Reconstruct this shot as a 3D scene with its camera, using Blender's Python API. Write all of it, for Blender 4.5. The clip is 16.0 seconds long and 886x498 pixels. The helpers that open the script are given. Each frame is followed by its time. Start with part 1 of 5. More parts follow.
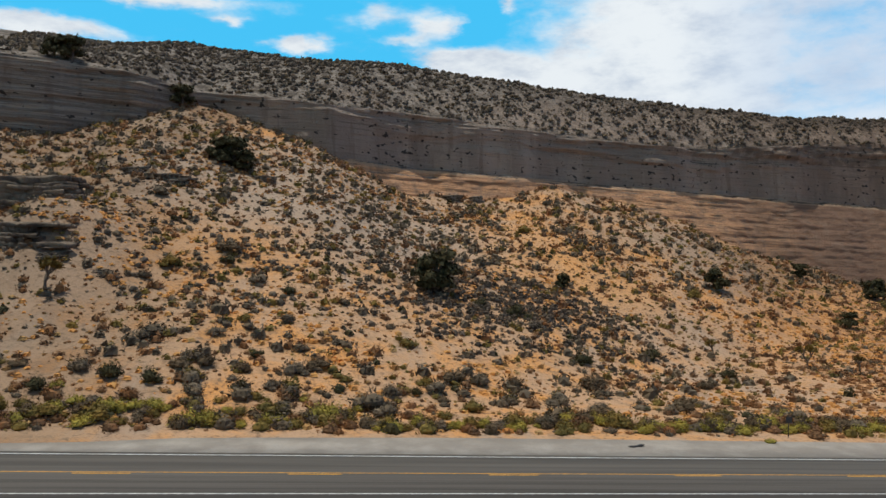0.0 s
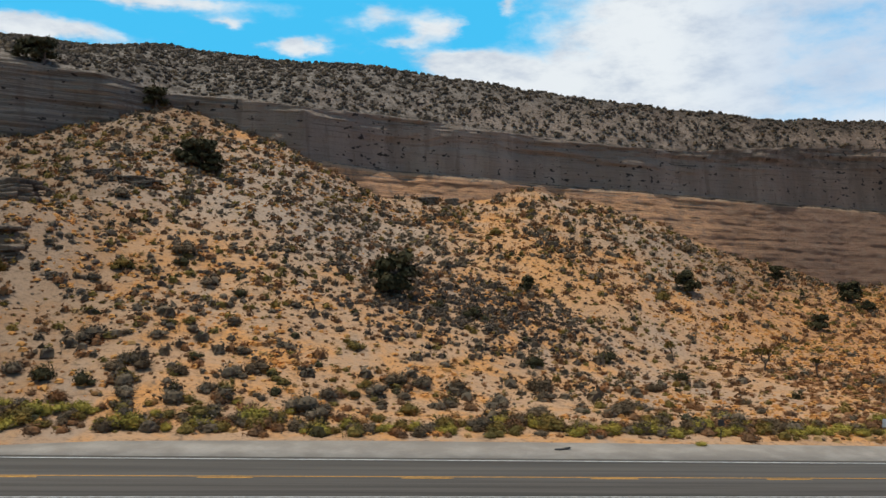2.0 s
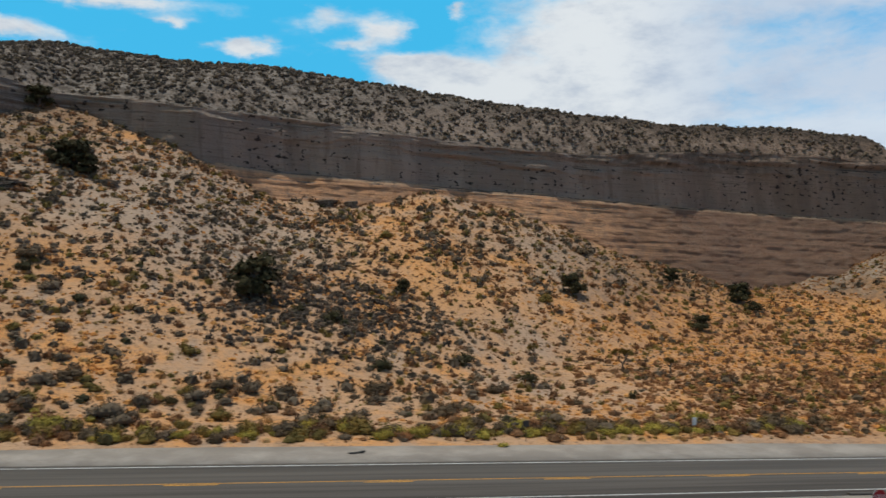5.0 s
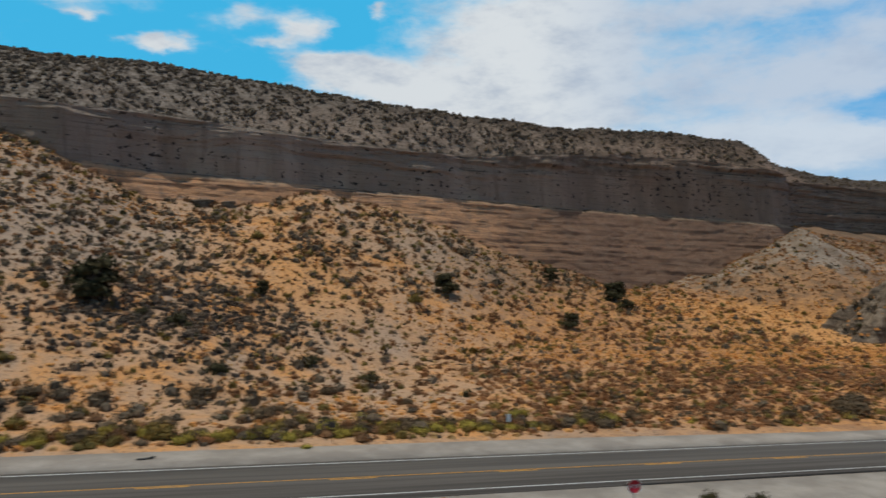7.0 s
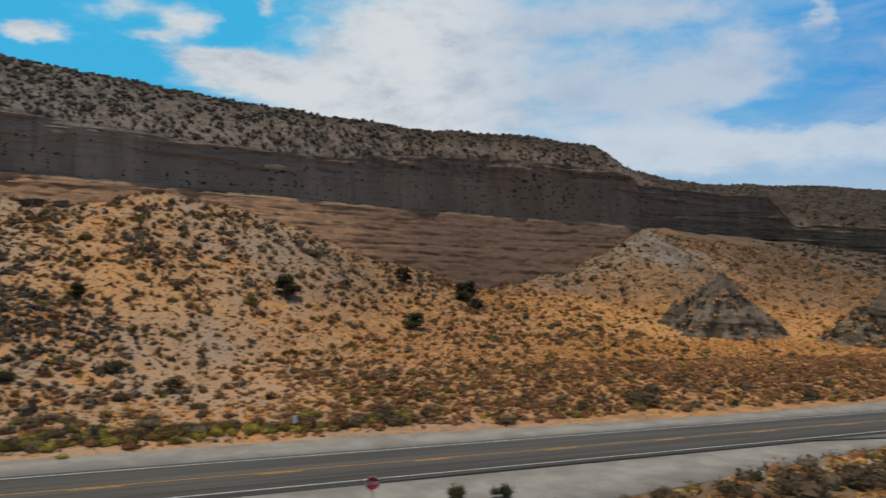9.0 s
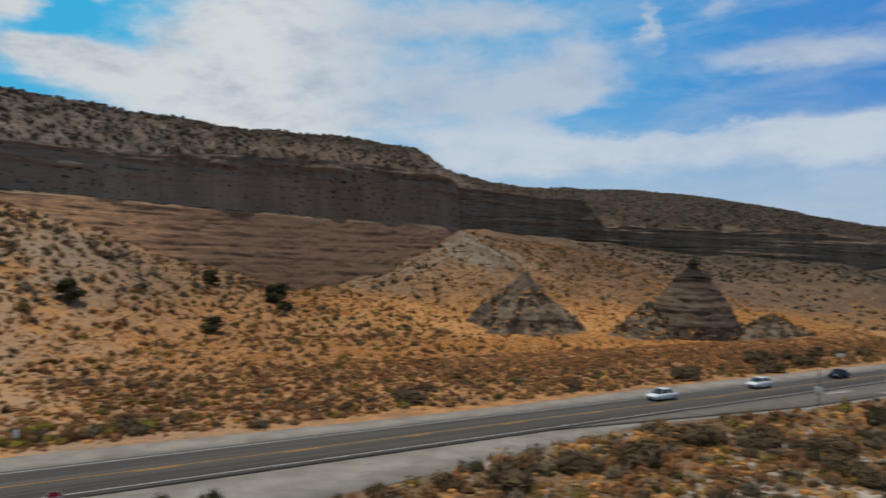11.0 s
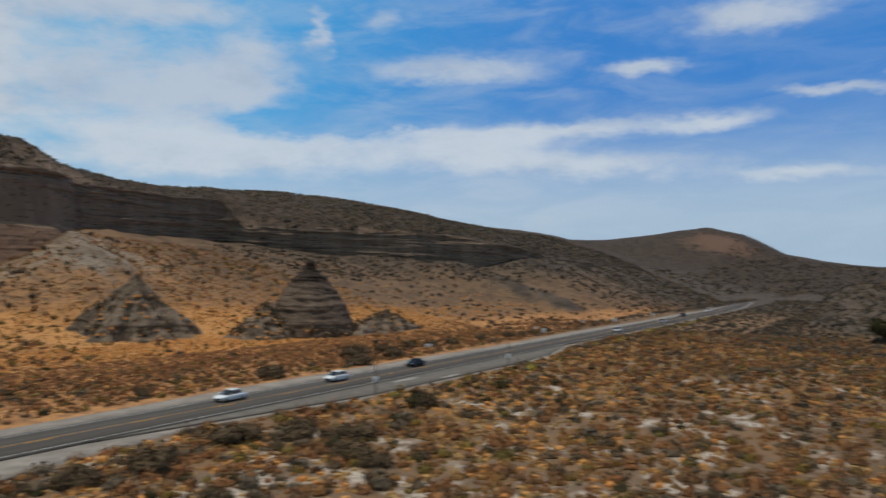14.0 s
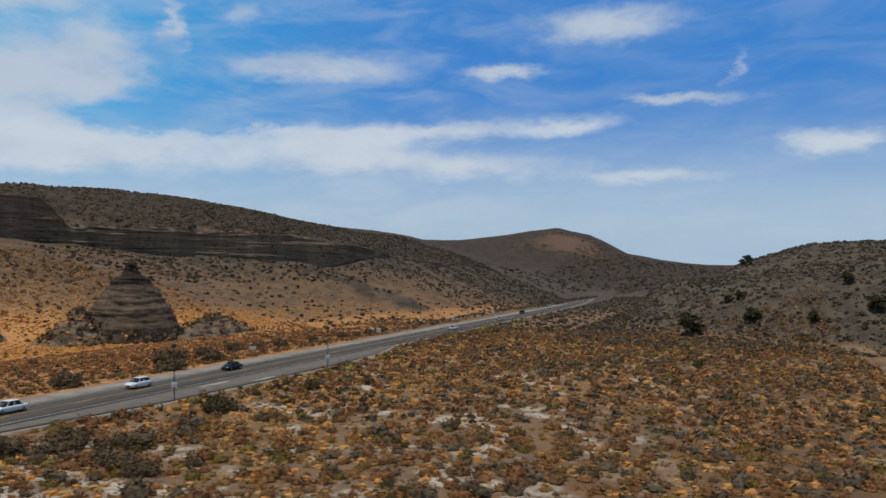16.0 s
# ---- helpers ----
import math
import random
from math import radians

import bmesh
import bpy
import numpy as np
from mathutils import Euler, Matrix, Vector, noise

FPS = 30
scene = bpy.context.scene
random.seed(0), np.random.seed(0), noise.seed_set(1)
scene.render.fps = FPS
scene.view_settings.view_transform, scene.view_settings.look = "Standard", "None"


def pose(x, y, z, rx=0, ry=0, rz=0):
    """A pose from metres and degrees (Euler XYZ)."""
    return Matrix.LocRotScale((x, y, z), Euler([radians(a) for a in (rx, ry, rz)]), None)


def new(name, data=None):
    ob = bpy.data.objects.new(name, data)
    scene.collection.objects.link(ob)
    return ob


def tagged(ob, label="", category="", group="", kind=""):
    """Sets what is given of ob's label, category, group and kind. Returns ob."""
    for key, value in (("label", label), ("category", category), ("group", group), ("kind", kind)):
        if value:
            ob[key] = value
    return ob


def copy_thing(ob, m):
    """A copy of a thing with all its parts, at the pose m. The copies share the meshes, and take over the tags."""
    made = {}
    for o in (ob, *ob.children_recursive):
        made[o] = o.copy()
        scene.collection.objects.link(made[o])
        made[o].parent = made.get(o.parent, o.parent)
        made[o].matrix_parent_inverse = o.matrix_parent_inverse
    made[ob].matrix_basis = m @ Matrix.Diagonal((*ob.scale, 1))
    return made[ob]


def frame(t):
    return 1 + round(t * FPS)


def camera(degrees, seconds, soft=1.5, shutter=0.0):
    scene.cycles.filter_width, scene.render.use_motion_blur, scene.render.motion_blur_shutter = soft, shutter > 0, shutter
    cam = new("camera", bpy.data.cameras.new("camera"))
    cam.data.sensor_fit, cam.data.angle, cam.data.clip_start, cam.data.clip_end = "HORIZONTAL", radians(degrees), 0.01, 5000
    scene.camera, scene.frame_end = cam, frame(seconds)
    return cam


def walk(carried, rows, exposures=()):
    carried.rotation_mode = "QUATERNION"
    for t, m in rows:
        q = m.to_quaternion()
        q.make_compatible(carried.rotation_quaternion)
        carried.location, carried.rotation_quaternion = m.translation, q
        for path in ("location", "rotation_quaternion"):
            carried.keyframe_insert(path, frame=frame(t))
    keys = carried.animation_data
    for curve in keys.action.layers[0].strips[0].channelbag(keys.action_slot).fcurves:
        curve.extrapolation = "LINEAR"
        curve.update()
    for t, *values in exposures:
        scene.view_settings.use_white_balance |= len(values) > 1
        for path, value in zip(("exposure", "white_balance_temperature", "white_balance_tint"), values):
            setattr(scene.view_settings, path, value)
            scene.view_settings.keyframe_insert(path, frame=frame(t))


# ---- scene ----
cam = camera(59.5, 16.0, soft=1.5, shutter=1.0)
METRES, EYE, TILT, LEAN, TURN = 65.9, 14.735, -0.5, 2.9, -8.4
ROWS = [
    (0.0, 0.0, 0.0, 0.0, 0.05, -1.03, -2.85),
    (0.5, 0.0162, 0.0006, 0.001, 0.03, -0.99, -2.85),
    (1.0, 0.0368, 0.001, 0.0022, 0.01, -0.96, -2.85),
    (1.5, 0.0564, 0.0013, 0.0031, 0.0, -0.91, -2.85),
    (2.0, 0.0808, 0.0014, 0.0045, -0.01, -0.88, -2.85),
    (2.5, 0.1043, 0.001, 0.0058, -0.27, -0.83, -2.85),
    (3.0, 0.1324, 0.0008, 0.0072, -0.95, -0.76, -2.84),
    (3.5, 0.1584, 0.0006, 0.0085, -1.57, -0.7, -2.83),
    (4.0, 0.1897, 0.0003, 0.0101, -2.3, -0.62, -2.82),
    (6.5, 0.3539, -0.0119, 0.018, -7.52, -0.27, -2.76),
    (7.0, 0.3918, -0.0185, 0.0202, -9.53, -0.17, -2.72),
    (7.5, 0.4245, -0.025, 0.0218, -11.44, -0.06, -2.69),
    (8.0, 0.4615, -0.0339, 0.0231, -13.62, 0.05, -2.63),
    (10.5, 0.6286, -0.0933, 0.0302, -24.92, 0.64, -2.32),
    (11.0, 0.6621, -0.1118, 0.0325, -28.52, 0.78, -2.21),
    (11.5, 0.6895, -0.1296, 0.034, -32.16, 0.93, -2.11),
    (12.0, 0.7187, -0.1513, 0.0358, -36.44, 1.09, -1.99),
    (12.5, 0.7424, -0.1721, 0.0368, -40.21, 1.23, -1.87),
    (13.0, 0.7673, -0.1976, 0.0386, -44.49, 1.36, -1.72),
    (13.5, 0.7875, -0.2201, 0.0398, -48.21, 1.47, -1.57),
    (14.0, 0.8082, -0.2466, 0.0412, -52.42, 1.58, -1.39),
    (14.5, 0.8243, -0.2707, 0.0422, -56.03, 1.67, -1.23),
    (15.0, 0.8403, -0.2979, 0.043, -59.78, 1.75, -1.07),
    (15.5, 0.8534, -0.3213, 0.0434, -61.89, 1.79, -0.99),
    (16.0, 0.8686, -0.3488, 0.0442, -62.52, 1.79, -0.96),
]
walk(cam, [(t, pose(0, 0, EYE, TILT, LEAN, TURN) @ pose(METRES * x, METRES * y, METRES * z, 90 + pitch, roll, yaw)) for t, x, y, z, yaw, pitch, roll in ROWS],
     exposures=[(0.0, -0.08), (4.0, -0.18), (7.0, -0.36), (10.5, -0.46), (12.5, -0.51), (16.0, -0.46)])

# ---------------------------------------------------------------- world, sun
SUN_DIR = Vector((-0.12, 0.17, 0.98)).normalized()
sun_data = bpy.data.lights.new("sun", "SUN")
sun_data.energy, sun_data.angle, sun_data.color = 3.65, radians(0.8), (1.0, 0.968, 0.895)
sun = new("sun", sun_data)
sun.rotation_euler = SUN_DIR.to_track_quat("Z", "Y").to_euler()


class Nodes:
    """A small builder for node trees."""

    def __init__(self, tree):
        self.t = tree
        tree.nodes.clear()

    def n(self, kind, props=None, **inputs):
        node = self.t.nodes.new(kind)
        for k, v in (props or {}).items():
            setattr(node, k, v)
        for k, v in inputs.items():
            self.plug(node, int(k[1:]) if k[0] == "i" and k[1:].isdigit() else k.replace("_", " "), v)
        return node

    def plug(self, node, key, v):
        if isinstance(v, bpy.types.NodeSocket):
            self.t.links.new(v, node.inputs[key])
        else:
            node.inputs[key].default_value = v

    def math(self, op, a, b=0.0, c=0.0, clamp=False):
        m = self.n("ShaderNodeMath", {"operation": op, "use_clamp": clamp}, i0=a, i1=b, i2=c)
        return m.outputs[0]

    def vec(self, x, y, z):
        return self.n("ShaderNodeCombineXYZ", None, i0=x, i1=y, i2=z).outputs[0]

    def mix(self, f, a, b, blend="MIX"):
        m = self.n("ShaderNodeMix", {"data_type": "RGBA", "blend_type": blend, "clamp_factor": True})
        self.plug(m, 0, f)
        self.plug(m, 6, a if isinstance(a, bpy.types.NodeSocket) else (*a, 1))
        self.plug(m, 7, b if isinstance(b, bpy.types.NodeSocket) else (*b, 1))
        return m.outputs[2]

    def ramp(self, f, stops, mode="LINEAR"):
        r = self.n("ShaderNodeValToRGB", None, i0=f)
        r.color_ramp.interpolation = mode
        while len(r.color_ramp.elements) < len(stops):
            r.color_ramp.elements.new(0.5)
        for e, (p, c) in zip(r.color_ramp.elements, stops):
            e.position, e.color = p, ((*c, 1) if len(c) == 3 else c)
        return r.outputs[0]

    def step(self, v, lo, hi):
        return self.n("ShaderNodeMapRange", {"interpolation_type": "SMOOTHSTEP"}, i0=v, i1=lo, i2=hi, i3=0.0, i4=1.0).outputs[0]

    def noise(self, vector, scale, detail=4.0, rough=0.55, dist=0.0):
        return self.n("ShaderNodeTexNoise", None, Vector=vector, Scale=scale, Detail=detail, Roughness=rough, Distortion=dist).outputs[0]


# clouds: azimuth (0 = +y, towards +x), elevation, half widths in degrees, weight
WEST_CLOUDS = [
    (-19.5, 13.0, 4.6, 0.75, 0.62), (-12.5, 15.5, 6.0, 0.7, 0.55), (-7, 14.3, 1.5, 0.35, 0.34), (-2, 13.0, 2.2, 0.55, 0.50), (3.4, 15.3, 2.8, 0.8, 0.34), (7.6, 14.5, 1.6, 0.9, 0.40), (5.2, 13.5, 2.0, 0.5, 0.34), (9.0, 12.4, 2.6, 0.7, 0.40),
    (12, 11.3, 5.0, 1.3, 0.52), (13.2, 15.9, 1.0, 0.5, 0.30), (25, 13.5, 8.0, 5.0, 0.62), (23, 9.0, 9.0, 2.6, 0.42),
]
MIDDLE_CLOUDS = [
    (40, 15.5, 8.0, 1.6, 0.34), (38, 10.0, 7.0, 5.0, 0.30), (46, 10.6, 4.5, 1.7, 0.50), (47.5, 13.2, 3.5, 1.1, 0.32), (45, 5.8, 9.0, 1.8, 0.56),
    (51.7, 14.5, 0.7, 2.0, 0.30), (56.5, 15.4, 2.0, 0.8, 0.30), (62, 6.4, 8.5, 1.7, 0.56), (58.5, 7.8, 2.2, 0.5, 0.30), (61.5, 12.0, 7.0, 1.2, 0.42),
]
EAST_CLOUDS = [
    (75.5, 11.9, 3.2, 0.5, 0.46), (82, 14.8, 4.8, 1.2, 0.50), (92, 11.6, 0.7, 1.2, 0.30), (79.5, 8.0, 5.0, 0.6, 0.44), (88.5, 9.5, 4.0, 0.4, 0.44),
    (72, 5.0, 8.0, 0.9, 0.40), (86, 4.3, 5.0, 0.6, 0.42), (97.5, 6.2, 3.0, 0.9, 0.60), (70, 7.5, 6.0, 0.6, 0.34),
]
CLEARINGS = [(52.2, 8.0, 4.4, 0.7, -1.0), (10.8, 15.0, 1.2, 1.6, -0.22), (60, 10.0, 9.0, 0.8, -0.16), (0, 11.2, 7.0, 1.2, -0.15)]
CLOUDS = WEST_CLOUDS + MIDDLE_CLOUDS + EAST_CLOUDS + CLEARINGS
world = bpy.data.worlds.new("sky")
scene.world = world
world.use_nodes = True
w = Nodes(world.node_tree)
sky = w.n("ShaderNodeTexSky", {"sky_type": "NISHITA", "sun_disc": False})
sky.sun_elevation = math.asin(SUN_DIR.z)
sky.sun_rotation = math.atan2(SUN_DIR.x, SUN_DIR.y)
sky.air_density, sky.dust_density, sky.ozone_density = 1.0, 0.6, 2.0
view = w.n("ShaderNodeTexCoord").outputs["Generated"]
sep = w.n("ShaderNodeSeparateXYZ", None, i0=view)
az = w.math("MULTIPLY", w.math("ARCTAN2", sep.outputs[0], sep.outputs[1]), 57.2958)
el = w.math("MULTIPLY", w.math("ARCSINE", sep.outputs[2]), 57.2958)
flow = w.vec(w.math("MULTIPLY", az, 0.13), w.math("MULTIPLY", el, 0.25), 3.7)
puff = w.noise(flow, 1.0, 8.0, 0.56, 0.2)
curl = w.noise(flow, 2.7, 8.0, 0.62, 0.3)
wisp = w.noise(w.vec(w.math("MULTIPLY", az, 0.11), w.math("MULTIPLY", w.math("ADD", el, w.math("MULTIPLY", az, -0.05)), 0.42), 9.1), 1.2, 6.0, 0.6, 0.5)
warp = w.noise(w.vec(w.math("MULTIPLY", az, 0.16), w.math("MULTIPLY", el, 0.35), 1.3), 1.0, 6.0, 0.6)
lift = w.noise(w.vec(w.math("MULTIPLY", az, 0.20), w.math("MULTIPLY", el, 0.45), 7.9), 1.0, 6.0, 0.62)
az_c = w.math("ADD", az, w.math("MULTIPLY", w.math("SUBTRACT", warp, 0.5), 8.0))
el_c = w.math("ADD", el, w.math("MULTIPLY", w.math("SUBTRACT", lift, 0.5), 2.4))
bias = None
for a0, e0, sa, se, k in CLOUDS:
    da = w.math("POWER", w.math("ABSOLUTE", w.math("DIVIDE", w.math("SUBTRACT", az_c, a0), sa)), 2.0)
    de = w.math("POWER", w.math("ABSOLUTE", w.math("DIVIDE", w.math("SUBTRACT", el_c, e0), se)), 2.0)
    g = w.math("MULTIPLY", w.math("EXPONENT", w.math("MULTIPLY", w.math("ADD", da, de), -1.0)), k)
    bias = g if bias is None else w.math("ADD", bias, g)
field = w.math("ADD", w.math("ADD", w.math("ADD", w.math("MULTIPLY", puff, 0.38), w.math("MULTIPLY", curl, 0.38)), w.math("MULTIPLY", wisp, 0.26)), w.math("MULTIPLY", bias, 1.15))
# Cloud cover added outside the view, to fill and warm the shaded cliff.
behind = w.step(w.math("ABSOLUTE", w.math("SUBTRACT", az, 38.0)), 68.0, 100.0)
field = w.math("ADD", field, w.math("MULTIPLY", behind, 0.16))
veil = w.math("MULTIPLY", w.step(wisp, 0.34, 0.75), w.math("MULTIPLY", w.step(az, 12.0, 45.0), w.math("SUBTRACT", 1.0, w.math("MULTIPLY", w.step(az, 66.0, 84.0), 0.5))))
# Overhead, out of view, cover is thickened to make the ambient light neutral.
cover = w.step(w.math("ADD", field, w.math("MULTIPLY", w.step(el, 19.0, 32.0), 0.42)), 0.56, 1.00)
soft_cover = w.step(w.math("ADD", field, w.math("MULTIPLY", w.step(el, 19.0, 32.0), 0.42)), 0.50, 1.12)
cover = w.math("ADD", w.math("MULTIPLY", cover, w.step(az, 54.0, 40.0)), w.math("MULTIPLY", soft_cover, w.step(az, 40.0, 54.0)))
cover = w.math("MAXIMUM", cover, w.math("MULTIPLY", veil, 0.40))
blue = w.mix(w.step(az, 20.0, 75.0), (0.042, 0.58, 1.00), (0.038, 0.262, 0.76))
low = w.mix(w.step(el, 11.0, 0.0), blue, (0.46, 0.64, 0.84))
clear = w.mix(0.12, low, w.mix(1.0, sky.outputs[0], (0.10, 0.10, 0.10), "MULTIPLY"))
white = w.mix(w.step(w.math("ADD", w.math("MULTIPLY", lift, 0.7), w.math("MULTIPLY", puff, 0.3)), 0.30, 0.56), (0.54, 0.60, 0.70), (0.86, 0.89, 0.91))
white = w.mix(w.step(az, 23.0, 36.0), white, w.mix(0.70, white, w.mix(w.step(el, 9.5, 7.0), (0.48, 0.60, 0.77), (0.62, 0.73, 0.86))))
# That unseen overhead cover is greyed to keep the ambient light low.
white = w.mix(w.step(el, 20.0, 30.0), white, (0.19, 0.182, 0.170))
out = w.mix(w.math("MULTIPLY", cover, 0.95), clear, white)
out = w.mix(w.step(az, 8.0, 50.0), out, w.mix(1.0, out, (1.08, 1.08, 1.08), "MULTIPLY"))
bg = w.n("ShaderNodeBackground", None, Color=out, Strength=1.04)
w.n("ShaderNodeOutputWorld", None, Surface=bg.outputs[0])

# ---------------------------------------------------------------- the lie of the land
FALL_X, FALL_Y = -0.05139, -0.00124


def grade(x, y):
    """The plane of the road, which falls along x."""
    return FALL_X * np.minimum(x, 800) - 0.048 * np.maximum(np.asarray(x) - 800, 0) + FALL_Y * y


def lattice(ix, iy, seed):
    h = (ix * 374761393 + iy * 668265263 + seed * 974634777) & 0xFFFFFFFF
    h = ((h ^ (h >> 13)) * 1274126177) & 0xFFFFFFFF
    return ((h ^ (h >> 16)) & 0xFFFF) / 65535.0


def vnoise(x, y, seed=0):
    x, y = np.broadcast_arrays(np.asarray(x, float), np.asarray(y, float))
    ix, iy = np.floor(x).astype(np.int64), np.floor(y).astype(np.int64)
    fx, fy = x - ix, y - iy
    fx, fy = fx * fx * (3 - 2 * fx), fy * fy * (3 - 2 * fy)
    a, b = lattice(ix, iy, seed), lattice(ix + 1, iy, seed)
    c, d = lattice(ix, iy + 1, seed), lattice(ix + 1, iy + 1, seed)
    return (a + (b - a) * fx) * (1 - fy) + (c + (d - c) * fx) * fy


def fbm(x, y, seed=0, octaves=4):
    total, amp, norm = 0.0, 1.0, 0.0
    for o in range(octaves):
        total = total + amp * (vnoise(np.asarray(x) * 2 ** o, np.asarray(y) * 2 ** o, seed + o * 17) - 0.5)
        norm += amp
        amp *= 0.5
    return total / norm * 2


def smooth(s):
    s = np.clip(s, 0, 1)
    return s * s * (3 - 2 * s)


# stations along the road, and what the mesa does there: the plan of its face, the top of the
# talus, the rim, the crest's plan and height (heights above the road's plane)
ST = np.array([-400, -200, -90, -52, -38, -28, -12, 0, 18, 35, 48, 65, 82, 100, 125, 140, 165, 196, 206, 214, 260, 283, 290, 298, 318, 345, 372, 402, 430, 525, 667, 718, 850, 1000], float)
FACE = np.array([150, 150, 150, 156, 160, 170, 168, 167, 176, 180, 183, 186, 188, 191, 192, 193, 192, 190, 193, 203, 208, 206, 202, 196, 182, 154, 139, 125, 124, 126, 130, 130, 130, 130], float)
TALUS = np.array([33, 33, 33, 29.5, 35, 40, 35, 31, 24.5, 25, 27.5, 27, 24.5, 19, 12, 9.3, 13, 24, 27, 28, 27, 27, 27, 26, 22.5, 21.5, 18.5, 24, 24, 22, 22, 20, 14, 5], float)
RIM = np.array([46, 46, 46, 45, 44, 43, 42.5, 41.5, 42.5, 42, 41.5, 41, 40.5, 41, 44, 45, 46, 45, 43.5, 43, 44, 44, 33, 34, 34, 34, 33, 29, 26, 24, 24, 22, 15, 6], float)
CREST = np.array([60, 60, 60, 58.5, 61, 60.3, 58.7, 58.7, 59, 57.6, 57, 56, 55.2, 54.4, 53.3, 53.3, 54.7, 55.2, 51.6, 48.9, 49.0, 50, 50.5, 51, 52.5, 53.5, 54, 54.5, 55, 50.5, 52, 48, 22, 8], float)
TOE = np.array([57, 57, 57, 57, 57, 57, 57.5, 60, 69, 81, 92, 107, 119, 130, 131, 130, 122, 106, 103, 100, 78, 75, 75, 75, 76, 78, 72, 66, 65, 66, 68, 70, 75, 80], float)
FINE = np.arange(-420, 1020, 1.0)
KERNEL = np.exp(-np.linspace(-2.2, 2.2, 9) ** 2)
KERNEL /= KERNEL.sum()


def along(column):
    dense = np.interp(FINE, ST, column)
    dense = np.convolve(np.pad(dense, 4, mode="edge"), KERNEL, mode="valid")
    return lambda x: np.interp(x, FINE, dense)


face_y, talus_h, rim_h, crest_h, toe_y = along(FACE), along(TALUS), along(RIM), along(CREST), along(TOE)
crest_y = along(np.interp(ST, [196, 206, 260], [207.0, 210.0, 235.0]))


def wall_y(x, h):
    """The plan of the cliff's face at a height over the road's plane."""
    edge = 30.0 - 0.012 * np.clip(x, 0, 200) - 10.0 * smooth((x - 203) / 12)
    lean = np.where(h < edge, (h - edge) * (0.72 - 0.17 * smooth((x - 70) / 50)), 0.9 + (h - edge) * 0.14)
    lump = fbm(x * 0.045, h * 0.03, 5, 3) * 3.0 + fbm(x * 0.35, h * 0.5, 9, 3) * 0.14
    soft = np.where(h < edge, 0.34, 0.15) + 0.5 * smooth((x - 208) / 14) + 0.45 * smooth((-14 - x) / 10) + 0.9 * smooth((h - rim_h(x) + 3.0) / 2.0)
    beds = (vnoise(h * 1.3 + 0.9 * vnoise(x * 0.06, 0, 3), x * 0.12, 21) - 0.5) * 0.8 + (vnoise(h * 3.2, x * 0.30, 23) - 0.5) * 0.7
    rock = (vnoise(h * 1.9 + 0.6 * vnoise(x * 0.05, 1, 4), x * 0.05, 25) - 0.5) * (np.where(h < edge, 0.34, 0.06) + 0.6 * smooth((x - 200) / 14) + 0.5 * smooth((-14 - x) / 10))
    side = 1.3 * smooth((x - 203) / 12) + 0.9 * smooth((-16 - x) / 10)
    rock = rock + side * (np.round(vnoise(h * 0.75 + 0.4 * vnoise(x * 0.04, 2, 6), x * 0.035, 27) * 5) / 5 - 0.5) * 1.6
    flutes = (vnoise(x * 0.22, h * 0.02, 29) - 0.5) * 0.8 + (vnoise(x * 0.9, h * 1.1, 33) - 0.5) * np.where(h < edge, 0.40, 0.12)
    shelf = smooth((h - rim_h(x) + 7.0) / 2.0) * smooth((x + 5) / 20) * smooth((212 - x) / 10)
    rock = rock + shelf * (np.round(vnoise(h * 0.9 + 0.5 * vnoise(x * 0.05, 2, 8), x * 0.05, 39) * 4) / 4 - 0.5) * 1.7
    return face_y(x) + lean + lump + beds * soft + flutes + rock


def rim_y(x):
    return face_y(x) + 0.9 + (rim_h(x) - 30) * 0.14 + 1.5


